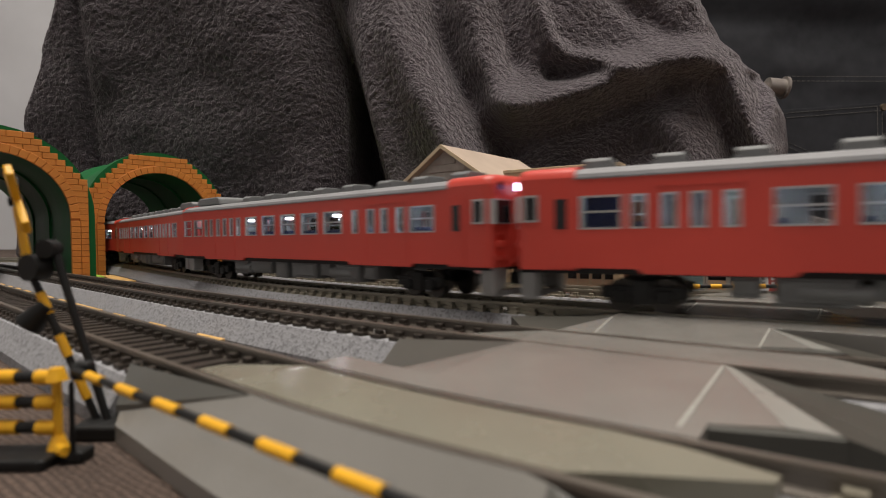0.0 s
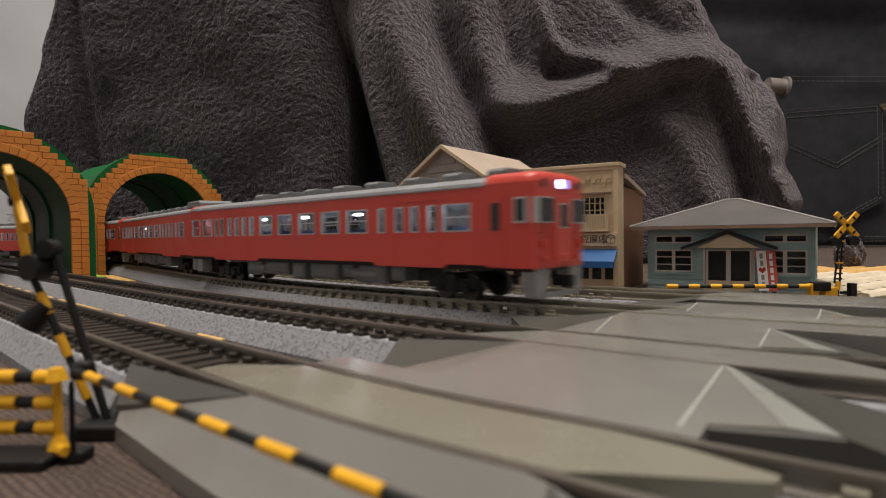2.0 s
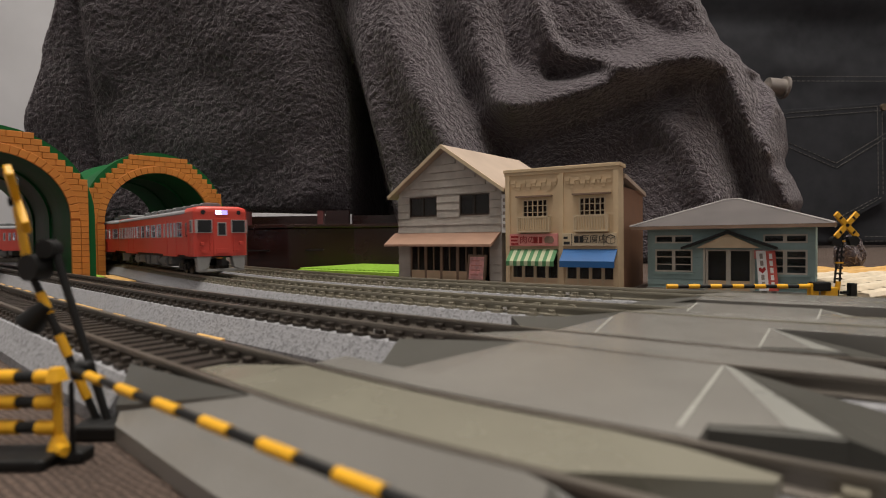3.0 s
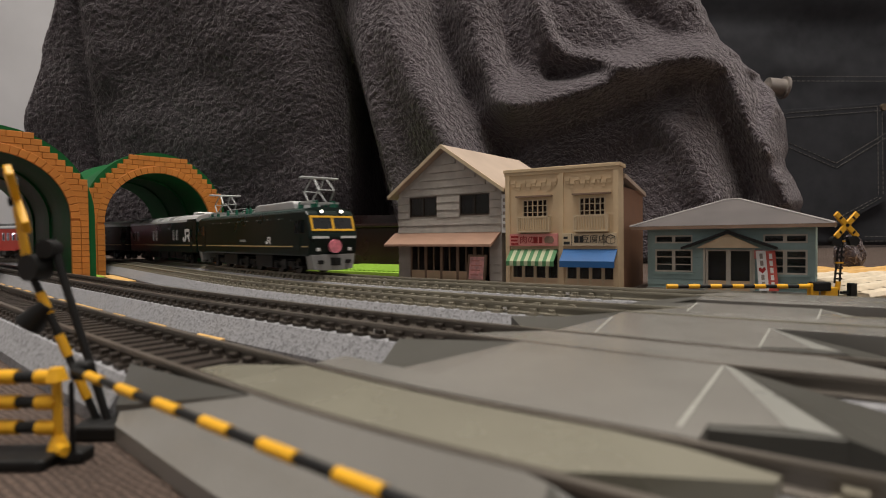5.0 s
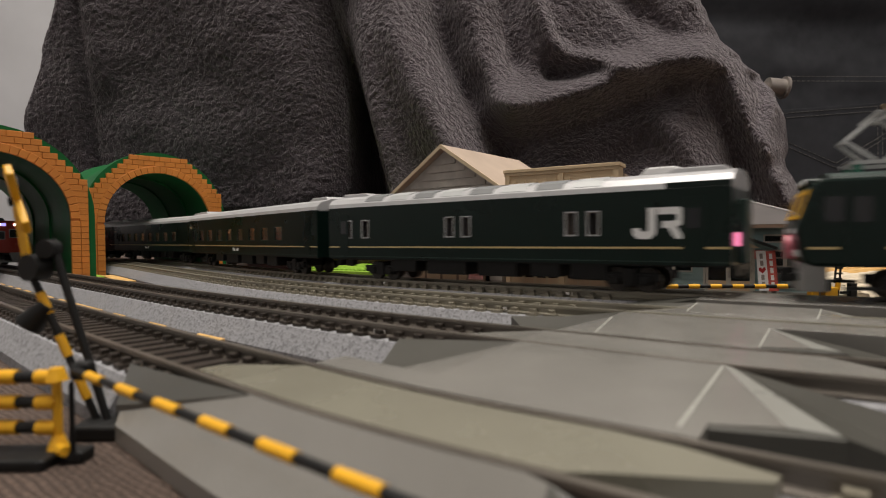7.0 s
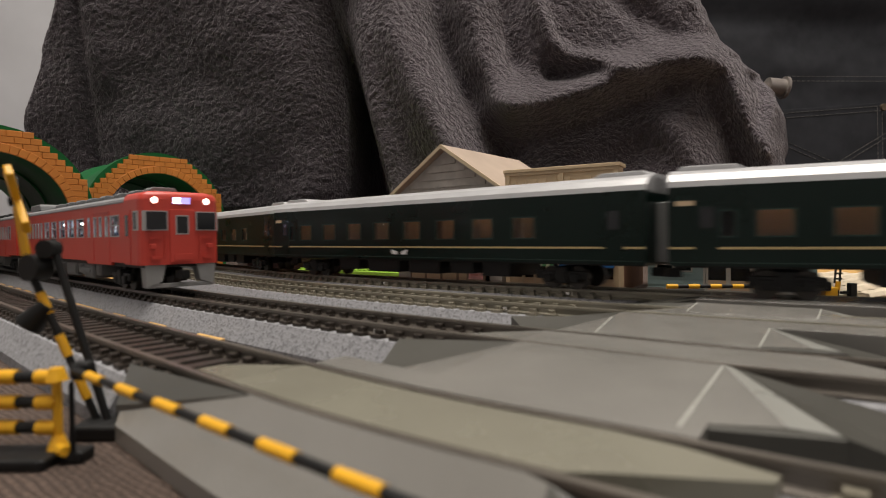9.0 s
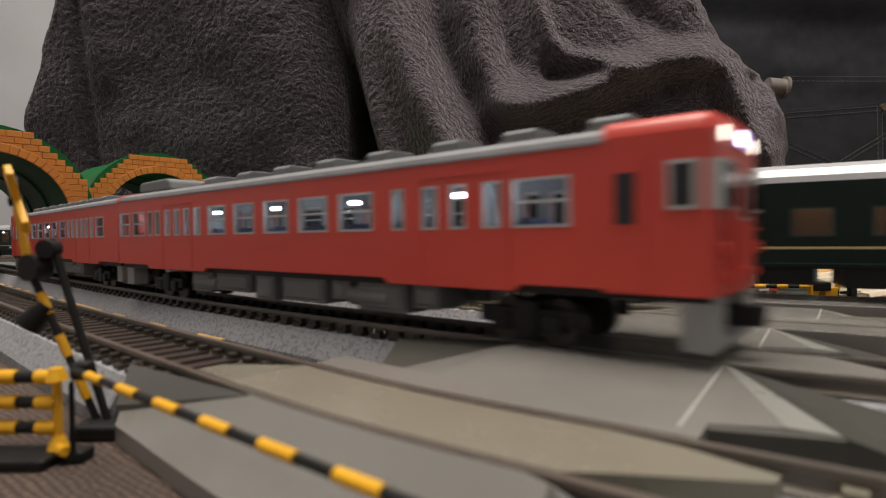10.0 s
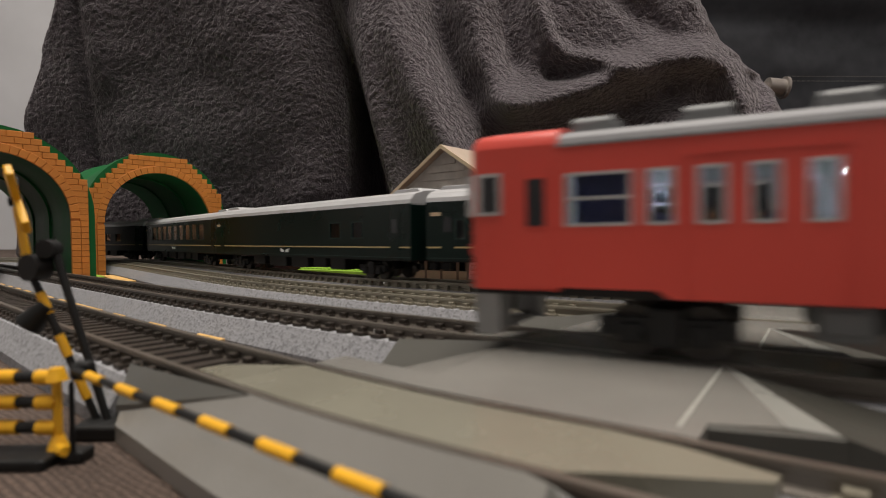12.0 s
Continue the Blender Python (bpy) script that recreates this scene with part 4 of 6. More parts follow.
def wooden_house():
    th = thing("wooden_house", spot(-19.7, 252.3, 0, -37.5), "grey boarded two-storey wooden shop house with tan roof", "house", "model houses")
    w, d, eave, apex = 54.3, 58.0, 40.0, 57.5
    holes = [(6.7, 22.1, 29.4, 38.0), (34.0, 48.8, 29.4, 38.0), (6.7, 48.8, 1.0, 17.5)]
    rows = [(z, z + 3.2) for z in np.arange(0.0, 55.0, 3.2)]
    boarded(th, "board", w, rows, 0.0, 0.7, GREY_BOARD, holes, (eave, apex))
    bm = bmesh.new()
    for a, b in ((0, 6.7), (22.1, 34.0), (48.8, w)):
        box(bm, a, b, 0.02, 1.2, 17.5 if a == 22.1 else 0, eave)
    box(bm, 6.7, 22.1, 0.02, 1.2, 17.5, 29.4)
    box(bm, 34, 48.8, 0.02, 1.2, 17.5, 29.4)
    box(bm, 6.7, 22.1, 0.02, 1.2, 38.0, eave)
    box(bm, 34, 48.8, 0.02, 1.2, 38.0, eave)
    prism(bm, [(0, eave), (w, eave), (w / 2, apex)], 0.02, 1.2, "y")
    box(bm, 0, 1.2, 1.2, d, 0, eave)
    box(bm, w - 1.2, w, 1.2, d, 0, eave)
    box(bm, 1.2, w - 1.2, d - 1.2, d, 0, eave)
    prism(bm, [(0, eave), (w, eave), (w / 2, apex)], d - 1.2, d, "y")
    part("wall", bm, GREY_BOARD, th)
    boxes("floor_board", [(1.2, w - 1.2, 1.2, d - 1.2, 18.5, 19.3)], DARK_WOOD, th)
    for sx in (0, 1):
        bm = bmesh.new()
        e0 = (-3.2, eave - 2.3) if sx == 0 else (w + 3.2, eave - 2.3)
        pts = [e0, (w / 2, apex + 0.2), (w / 2, apex + 1.6), (e0[0], e0[1] + 1.3)]
        prism(bm, pts, -3.6, d + 3, "y")
        part("roof", bm, TAN_ROOF, th, "tan sheet roof half")
        bm = bmesh.new()
        prism(bm, [(e0[0], e0[1] - 0.1), (w / 2, apex), (w / 2, apex + 1.7), (e0[0], e0[1] + 1.4)], -4.1, -3.5, "y")
        part("bargeboard", bm, CREAM, th)
    for a, b in ((6.7, 22.1), (34.0, 48.8)):
        window_part(th, a, b, 29.4, 38.0, 0.2, 2, 1, DARK_WOOD, HOUSE_GLASS, 0.5)
    bm = bmesh.new()
    prism(bm, [(-0.1, 22.6), (-7.5, 17.6), (-7.5, 16.7), (-0.1, 21.6)], -2.4, w - 0.6, "x")
    part("awning", bm, AWNING_TAN, th, "tan sloped awning")
    xs = np.linspace(6.7, 41.0, 5)
    for a, b in zip(xs, xs[1:]):
        door = window_part(th, a, b, 1.0, 17.2, 0.4, 2, 1, BROWN_FRAME, HOUSE_GLASS, 0.7, "sliding_door")
        boxes("panel", [(a + 0.6, b - 0.6, -0.1, 0.5, 1.6, 6.2)], TAN_PANEL, door, "tan lower panel")
    window_part(th, 41.0, 48.8, 1.0, 17.2, 0.4, 2, 1, BROWN_FRAME, HOUSE_GLASS, 0.7, "sliding_door")
    boxes("sign", [(w + 0.5, w + 3.2, -1.2, -0.6, 22, 37)], WHITE, th, "narrow white upright sign")
    for k in range(5):
        boxes("sign_mark", [(w + 1.2, w + 2.5, -1.35, -1.2, 24 + k * 2.5, 25.3 + k * 2.5)], GREY_MARK, th)
    # sign board on the pavement
    bd = thing("pavement_sign", spot(9.0, 226.0, 0, -37.5) @ pose(0, 0, 0, -9, 0, 0), "pink notice board in a brown wooden frame before the house", "sign board")
    boxes("frame", [(0, 0.9, 0, 0.9, 0, 13.5), (8.0, 8.9, 0, 0.9, 0, 13.5), (0.9, 8.0, 0, 0.9, 12.6, 13.5), (0.9, 8.0, 0, 0.9, 2.6, 3.4)], BROWN_FRAME, bd)
    boxes("notice", [(0.9, 8.0, 0.2, 0.6, 3.4, 12.6)], PINK_PALE, bd, "pink notice")
    for k in range(4):
        boxes("text_bar", [(1.8, 5.5 + (k * 7 % 3) * 0.7, 0.05, 0.2, 5.0 + k * 1.9, 5.5 + k * 1.9)], PINK, bd)


def shop_house():
    th = thing("shop_house", spot(24.4, 214.4, 0, -30.0), "beige plaster double shop with striped and blue awnings", "shop", "model houses")
    w, d, h = 42.3, 46.0, 44.5
    holes = [(6.7, 16.7, 27.0, 34.3), (28.3, 37.8, 27.0, 34.3), (2.2, 20.8, 1.0, 14.5), (23.4, 41.2, 1.0, 14.5)]
    for z0, z1 in ((0, 1.0), (1.0, 14.5), (14.5, 27.0), (27.0, 34.3), (34.3, h)):
        for a, b in cut(0, w, [(q[0], q[1]) for q in holes if q[2] < z1 - 0.1 and q[3] > z0 + 0.1]):
            boxes("front_wall", [(a, b, 0, 1.3, z0, z1)], BEIGE, th)
    for x in (0, w - 1.3):
        boxes("return_wall", [(x, x + 1.3, 1.3, 7.5, 0, h)], BEIGE, th)
    boxes("side_wall", [(0.4, 1.6, 7.5, d, 0, 38), (w - 1.6, w - 0.4, 7.5, d, 0, 38), (1.6, w - 1.6, d - 1.2, d, 0, 38)], BROWN_WALL, th, "brown side wall")
    boxes("floor_board", [(1.3, w - 1.3, 1.4, d - 1.3, 15.2, 16.0)], DARK_WOOD, th)
    bm = bmesh.new()
    prism(bm, [(7.5, 41.0), (d + 1, 36.5), (d + 1, 38.0), (7.5, 42.5)], -0.8, w + 0.8, "x")
    part("roof", bm, TAN_ROOF, th)
    boxes("cornice", [(-0.7, w + 0.7, -1.0, 8.2, h, h + 1.3), (-0.4, w + 0.4, -0.6, 0, h - 1.2, h)], BEIGE, th, "moulded cornice", 0.15)
    for x in (0, 21.0, w - 1.8):
        boxes("pilaster", [(x, x + 1.8, -0.7, 0, 0, h - 1.2)], BEIGE, th)
    # toothed brick frieze
    for seg in ((2.4, 20.6), (23.4, 40.2)):
        n = 9
        for k in range(n):
            x = seg[0] + (seg[1] - seg[0]) * k / n
            up = 0.0 if k % 2 else 1.3
            boxes("brick", [(x, x + (seg[1] - seg[0]) / n * 0.92, -0.55, 0, 39.0 + up, 40.2 + up)], BEIGE, th)
            boxes("brick", [(x + 0.3, x + (seg[1] - seg[0]) / n * 0.75, -0.4, 0, 37.8 + up, 38.8 + up)], BEIGE, th)
    for a, b in ((6.7, 16.7), (28.3, 37.8)):
        window_part(th, a, b, 27.0, 34.3, 0.4, 5, 3, CREAM, HOUSE_GLASS, 0.5)
        boxes("hood", [(a - 2.0, b + 2.0, -2.0, 0, 35.0, 35.6)], BROWN_FRAME, th)
        rail = boxes("balcony", [(a - 1.3, b + 1.3, -2.6, -2.0, 27.3, 27.9), (a - 1.3, b + 1.3, -2.6, 0, 21.9, 22.5), (a - 1.3, a - 0.8, -2.6, 0, 22.5, 27.9), (b + 0.8, b + 1.3, -2.6, 0, 22.5, 27.9)], CREAM, th)
        for x in np.arange(a - 0.6, b + 0.8, 0.95):
            boxes("baluster", [(x, x + 0.42, -2.5, -2.1, 22.5, 27.3)], CREAM, rail)
    for a, b, n in ((2.2, 20.8, 4), (23.4, 41.2, 4)):
        xs = np.linspace(a, b, n + 1)
        for x0, x1 in zip(xs, xs[1:]):
            door = window_part(th, x0, x1, 1.0, 14.5, 0.5, 1, 1, CREAM, HOUSE_GLASS, 0.55, "shop_door")
            boxes("panel", [(x0 + 0.4, x1 - 0.4, -0.1, 0.6, 1.4, 5.0)], TAN_PANEL, door)
    # signs
    s1 = boxes("sign", [(2.0, 20.9, -1.5, -0.7, 16.8, 21.4)], PINK, th, "pink butcher's sign board", 0.1)
    letters("肉の", s1, 9.2, -1.56, 19.0, 3.2, RED_INK)
    boxes("text_bar", [(11.6, 13.2, -1.58, -1.5, 17.9, 20.2), (13.8, 15.0, -1.58, -1.5, 17.9, 20.2)], RED_INK, s1)
    for k in range(3):
        boxes("text_bar", [(2.6, 5.6 - 0.4 * (k % 2), -1.58, -1.5, 17.3 + k * 1.3, 18.0 + k * 1.3)], RED_INK, s1)
    bm = bmesh.new()
    prism(bm, [(16.0, 18.0), (18.8, 17.8), (19.6, 19.0), (18.8, 20.4), (16.6, 20.4), (15.9, 19.6)], -1.7, -1.5, "y")
    part("ham_emblem", bm, BROWN_FRAME, s1, "brown painted ham")
    s2 = boxes("sign", [(22.6, 41.8, -1.5, -0.7, 16.8, 21.4)], CREAM, th, "cream tofu shop sign board", 0.1)
    letters("豆腐店", s2, 34.0, -1.56, 19.1, 3.0, INK)
    boxes("text_bar", [(27.0, 28.6, -1.58, -1.5, 18.0, 20.3), (28.9, 30.2, -1.58, -1.5, 18.0, 20.3), (23.1, 25.4, -1.58, -1.5, 17.4, 18.4), (23.1, 24.6, -1.58, -1.5, 19.4, 20.2)], INK, s2)
    boxes("divider", [(26.0, 26.2, -1.58, -1.5, 17, 21.2), (37.4, 37.6, -1.58, -1.5, 17, 21.2)], INK, s2)
    bm = bmesh.new()
    for a, b in (((38.4, 18.0), (39.9, 17.5)), ((39.9, 17.5), (41.3, 18.1)), ((38.4, 18.0), (38.4, 20.0)), ((41.3, 18.1), (41.3, 20.1)), ((39.9, 17.5), (39.9, 19.5)), ((38.4, 20.0), (39.9, 19.5)), ((39.9, 19.5), (41.3, 20.1)), ((38.4, 20.0), (39.8, 20.7)), ((39.8, 20.7), (41.3, 20.1))):
        rod(bm, (a[0], -1.56, a[1]), (b[0], -1.56, b[1]), 0.1, 5)
    part("block_emblem", bm, INK, s2)
    # awnings
    aw = boxes("awning", [(2.2, 20.6, -1.2, -0.4, 14.6, 15.4)], GREEN_CLOTH, th, "green and white striped awning")
    for k in range(13):
        x = 2.2 + 18.4 * k / 13
        bm = bmesh.new()
        prism(bm, [(-0.8, 15.6), (-5.6, 11.4), (-5.6, 9.6), (-5.2, 9.6), (-5.2, 11.2), (-0.8, 15.0)], x, x + 18.4 / 13, "x")
        part("stripe", bm, GREEN_CLOTH if k % 2 == 0 else CLOTH_WHITE, aw)
    bm = bmesh.new()
    prism(bm, [(-0.8, 15.7), (-5.8, 11.6), (-5.8, 9.4), (-5.3, 9.4), (-5.3, 11.3), (-0.8, 15.1)], 22.8, 41.9, "x")
    part("awning", bm, BLUE_CLOTH, th, "blue cloth awning")


def station_house():
    th = thing("station_house", spot(74.9, 203.7, 0, -34.7) @ Matrix.Diagonal((1.028, 1, 1, 1)), "pale blue boarded station house with grey hipped roof", "station", "model houses")
    w, d, h = 49.6, 36.0, 23.0
    holes = [(2.5, 14.8, 7.2, 15.2), (2.5, 14.8, 17.4, 20.2), (18.6, 32.9, 0.0, 15.6), (35.7, 47.6, 7.2, 15.2), (35.7, 47.6, 17.4, 20.2)]
    zs = [0.0, 2.6, 4.9, 7.2, 9.9, 12.5, 15.2, 17.4, 20.2, h]
    boarded(th, "board", w, list(zip(zs, zs[1:])), 0.0, 0.5, PALE_BLUE, holes)
    bm = bmesh.new()
    for z0, z1 in ((0, 7.2), (7.2, 15.2), (15.2, 17.4), (17.4, 20.2), (20.2, h)):
        for a, b in cut(0, w, [(q[0], q[1]) for q in holes if q[2] < z1 - 0.5 and q[3] > z0 + 0.5]):
            box(bm, a, b, 0.02, 1.2, z0, z1)
    box(bm, 0, 1.2, 1.2, d, 0, h)
    for y0, y1, z0, z1 in ((1.2, 10, 0, h), (10, 14, 0, 6), (10, 14, 15, h), (14, 20, 0, h), (20, 24, 0, 6), (20, 24, 15, h), (24, d, 0, h)):
        box(bm, w - 1.2, w, y0, y1, z0, z1)
    box(bm, 1.2, w - 1.2, d - 1.2, d, 0, h)
    part("wall", bm, PALE_BLUE, th)
    boxes("plinth", [(-0.3, 18.6, -0.9, 0.0, 0, 1.6), (32.9, w + 0.3, -0.9, 0, 0, 1.6), (w, w + 0.5, 0, d, 0, 1.6)], STONE_GREY, th)
    bm = bmesh.new()
    o, e, t = 5.0, h - 0.4, 33.0
    base = [(-o, -o), (w + o, -o), (w + o, d + o), (-o, d + o)]
    lo = [bm.verts.new((x * MM, y * MM, e * MM)) for x, y in base]
    mid = [bm.verts.new((x * MM, y * MM, (e + 0.9) * MM)) for x, y in base]
    r0, r1 = bm.verts.new((22.5 * MM, d / 2 * MM, t * MM)), bm.verts.new(((w - 22.5) * MM, d / 2 * MM, t * MM))
    bm.faces.new(lo[::-1])
    for i in range(4):
        bm.faces.new([lo[i], lo[(i + 1) % 4], mid[(i + 1) % 4], mid[i]])
    bm.faces.new([mid[0], mid[1], r1, r0])
    bm.faces.new([mid[1], mid[2], r1])
    bm.faces.new([mid[2], mid[3], r0, r1])
    bm.faces.new([mid[3], mid[0], r0])
    part("roof", bm, SLATE, th, "weathered grey hipped roof")
    bm = bmesh.new()
    for a, b in (((-o, -o, e + 1.0), (22.5, d / 2, t + 0.1)), ((w + o, -o, e + 1.0), (w - 22.5, d / 2, t + 0.1)), ((22.5, d / 2, t + 0.1), (w - 22.5, d / 2, t + 0.1))):
        rod(bm, a, b, 0.35, 6)
    part("ridge_tiles", bm, SLATE_PALE, th, "pale ridge line")
    boxes("fascia", [(-o, w + o, -o - 0.3, -o, e - 0.3, e + 0.8), (w + o, w + o + 0.3, -o, d + o, e - 0.3, e + 0.8)], BROWN_FRAME, th)
    for a, b in ((2.5, 14.8), (35.7, 47.6)):
        for half in (0, 1):
            m = (a + b) / 2
            x0, x1 = (a, m) if half == 0 else (m, b)
            window_part(th, x0, x1, 7.2, 15.2, 0.3, 1, 3, WHITE_FRAME, HOUSE_GLASS, 0.55)
            window_part(th, x0, x1, 17.4, 20.2, 0.3, 1, 1, WHITE_FRAME, HOUSE_GLASS, 0.5)
        boxes("sill", [(a - 0.5, b + 0.5, -0.9, 0.0, 6.5, 7.1)], PALE_BLUE, th)
    for a, b in ((18.9, 25.7), (25.7, 32.6)):
        door = window_part(th, a, b, 0.6, 15.4, 0.4, 1, 1, WHITE_FRAME, HOUSE_GLASS, 0.7, "entrance_door")
        boxes("panel", [(a + 0.6, b - 0.6, 0.0, 0.6, 1.2, 4.6)], TAN_PANEL, door)
    bm = bmesh.new()
    prism(bm, [(16.5, 15.8), (35.0, 15.8), (25.75, 20.6)], -3.0, -2.2, "y")
    porch = part("porch_gable", bm, CREAM, th, "cream porch gable")
    for sx in (0, 1):
        bm = bmesh.new()
        e0 = 11.8 if sx == 0 else 39.7
        prism(bm, [(e0, 15.3), (25.75, 20.8), (25.75, 21.7), (e0, 16.1)], -4.4, 0.0, "y")
        part("porch_roof", bm, BLACK, porch, "dark porch roof half")
    for x in (18.1, 32.7):
        boxes("post", [(x, x + 0.7, -0.5, 0.2, 0, 15.6)], WHITE_FRAME, th)
    boxes("small_sign", [(33.2, 36.2, -0.9, -0.5, 12.2, 15.0)], PINK, th, "small red and white notice")
    # two leaning banners
    for x, mat, lean, ink, label in ((36.4, WHITE, -6, RED_INK, "white leaning banner sign with red heart"), (39.0, BANNER_RED, -6, WHITE, "red leaning banner sign with white marks")):
        bn = thing("banner_sign", spot(74.9, 203.7, 0, -34.7) @ pose(1.028 * x * MM, -3.4 * MM, 0.0, lean, -5, 0), label, "sign", "banner signs")
        boxes("board", [(-1.4, 1.4, 0, 0.5, 2.0, 15.0)], mat, bn)
        boxes("leg", [(-1.2, -0.8, 0.1, 0.4, 0, 2.0)], WHITE_FRAME, bn)
        boxes("leg", [(0.8, 1.2, 0.1, 0.4, 0, 2.0)], WHITE_FRAME, bn)
        for k in range(5):
            if mat is WHITE and k == 2:
                bm = bmesh.new()
                prism(bm, [(0, 7.6), (1.0, 8.7), (0.9, 9.5), (0.45, 9.6), (0, 9.1), (-0.45, 9.6), (-0.9, 9.5), (-1.0, 8.7)], -0.1, 0.0, "y")
                part("heart", bm, RED_INK, bn)
            else:
                boxes("text_bar", [(-0.45, 0.45, -0.08, 0.0, 3.2 + k * 2.3, 4.9 + k * 2.3)], GREY_MARK if mat is WHITE else ink, bn)


wooden_house()
shop_house()
station_house()

# ---- barriers, signals and fence of the crossing ----
def banded_rod(parent, a, b, r, n, first, name="band"):
    a, b = Vector(a), Vector(b)
    for k in range(n):
        bm = bmesh.new()
        rod(bm, a.lerp(b, k / n), a.lerp(b, (k + 1) / n), r if (k + first) % 2 else r * 0.8, 10)
        part(name, bm, SIGN_YELLOW if (k + first) % 2 else BLACK, parent, "", True)


def cross_sign(parent, at, size, yaw, lean=0.0):
    holder = part("cross_sign", cross_blade(size, 45), SIGN_YELLOW, parent, "yellow crossed boards")
    holder.matrix_basis = pose(at[0] * MM, at[1] * MM, at[2] * MM, lean, 0, yaw)
    other = part("cross_board", cross_blade(size, -45), SIGN_YELLOW, holder)
    boss = bmesh.new()
    rod(boss, (0, -0.6, 0), (0, 0.8, 0), 0.5, 8)
    part("boss", boss, BLACK, holder)
    for q in (45, 135, 225, 315):
        bm = bmesh.new()
        box(bm, -0.55, 0.55, -0.5, -0.38, size * 0.27, size * 0.33)
        o = part("band", bm, BLACK, holder)
        o.matrix_basis = pose(0, 0, 0, 0, q, 0)
    return holder


def cross_blade(size, turn):
    bm = bmesh.new()
    box(bm, -size / 2, size / 2, -0.38, 0.38, -0.85, 0.85, 0.2)
    bmesh.ops.rotate(bm, verts=bm.verts[:], cent=(0, 0, 0), matrix=Matrix.Rotation(radians(turn), 3, "Y"))
    return bm


def far_signal():
    th = thing("crossing_signal", spot(117.6, 166.0), "yellow and black crossing signal with crossed boards", "railway signal", "crossing signals")
    banded_rod(th, (-0.4, 0, 0.8), (0.2, 0, 6.0), 0.75, 2, 0, "post_section")
    for dx in (-0.75, 0.75):
        bm = bmesh.new()
        rod(bm, (-0.2 + dx, 0, 5.5), (1.2 + dx * 0.7, 0, 21.0), 0.28, 8)
        part("post_rail", bm, BLACK, th)
    for k in range(9):
        bm = bmesh.new()
        box(bm, -1.0 + k * 0.15, 1.2 + k * 0.13, -0.3, 0.3, 6.5 + k * 1.6, 7.0 + k * 1.6)
        part("rung", bm, SIGN_YELLOW if k % 4 == 3 else BLACK, th)
    cross_sign(th, (2.0, -0.8, 22.7), 10.0, 6)
    for dx in (-2.6, 2.6):
        bm = bmesh.new()
        rod(bm, (1.6 + dx, -1.2, 18.0), (1.6 + dx, 0.6, 18.0), 1.5, 16)
        part("lamp", bm, BLACK, th, "black round signal lamp, unlit")
    boxes("lamp_bar", [(-1.6, 4.6, -0.1, 0.5, 18.6, 19.2)], BLACK, th)
    boxes("base", [(-2.5, 5.6, -3.5, 3.5, 0, 0.9)], BLACK, th, "", 0.2)
    boxes("side_arm", [(1.0, 3.4, -0.4, 0.4, 2.2, 3.0), (3.4, 5.2, -0.9, 0.9, 1.0, 5.4)], BLACK, th, "black counterweight")
    bg = thing("crossing_barrier", spot(109.5, 165.0), "lowered yellow and black barrier arm before the station", "barrier", "crossing barriers")
    boxes("gear_box", [(-0.6, 4.6, -1.6, 1.6, 3.4, 6.0)], BLACK, bg, "", 0.4)
    boxes("stand", [(-1.0, 1.2, -1.2, 1.2, 0, 5.6), (3.0, 6.8, -1.2, 1.2, 0, 4.4)], SIGN_YELLOW, bg, "yellow stand", 0.3)
    boxes("base", [(-3.5, 7.0, -3, 3, -0.02, 0.7)], BLACK, bg)
    banded_rod(bg, (-1.0, 0, 4.7), (-42.5, 2.0, 5.0), 0.72, 13, 1, "arm_band")


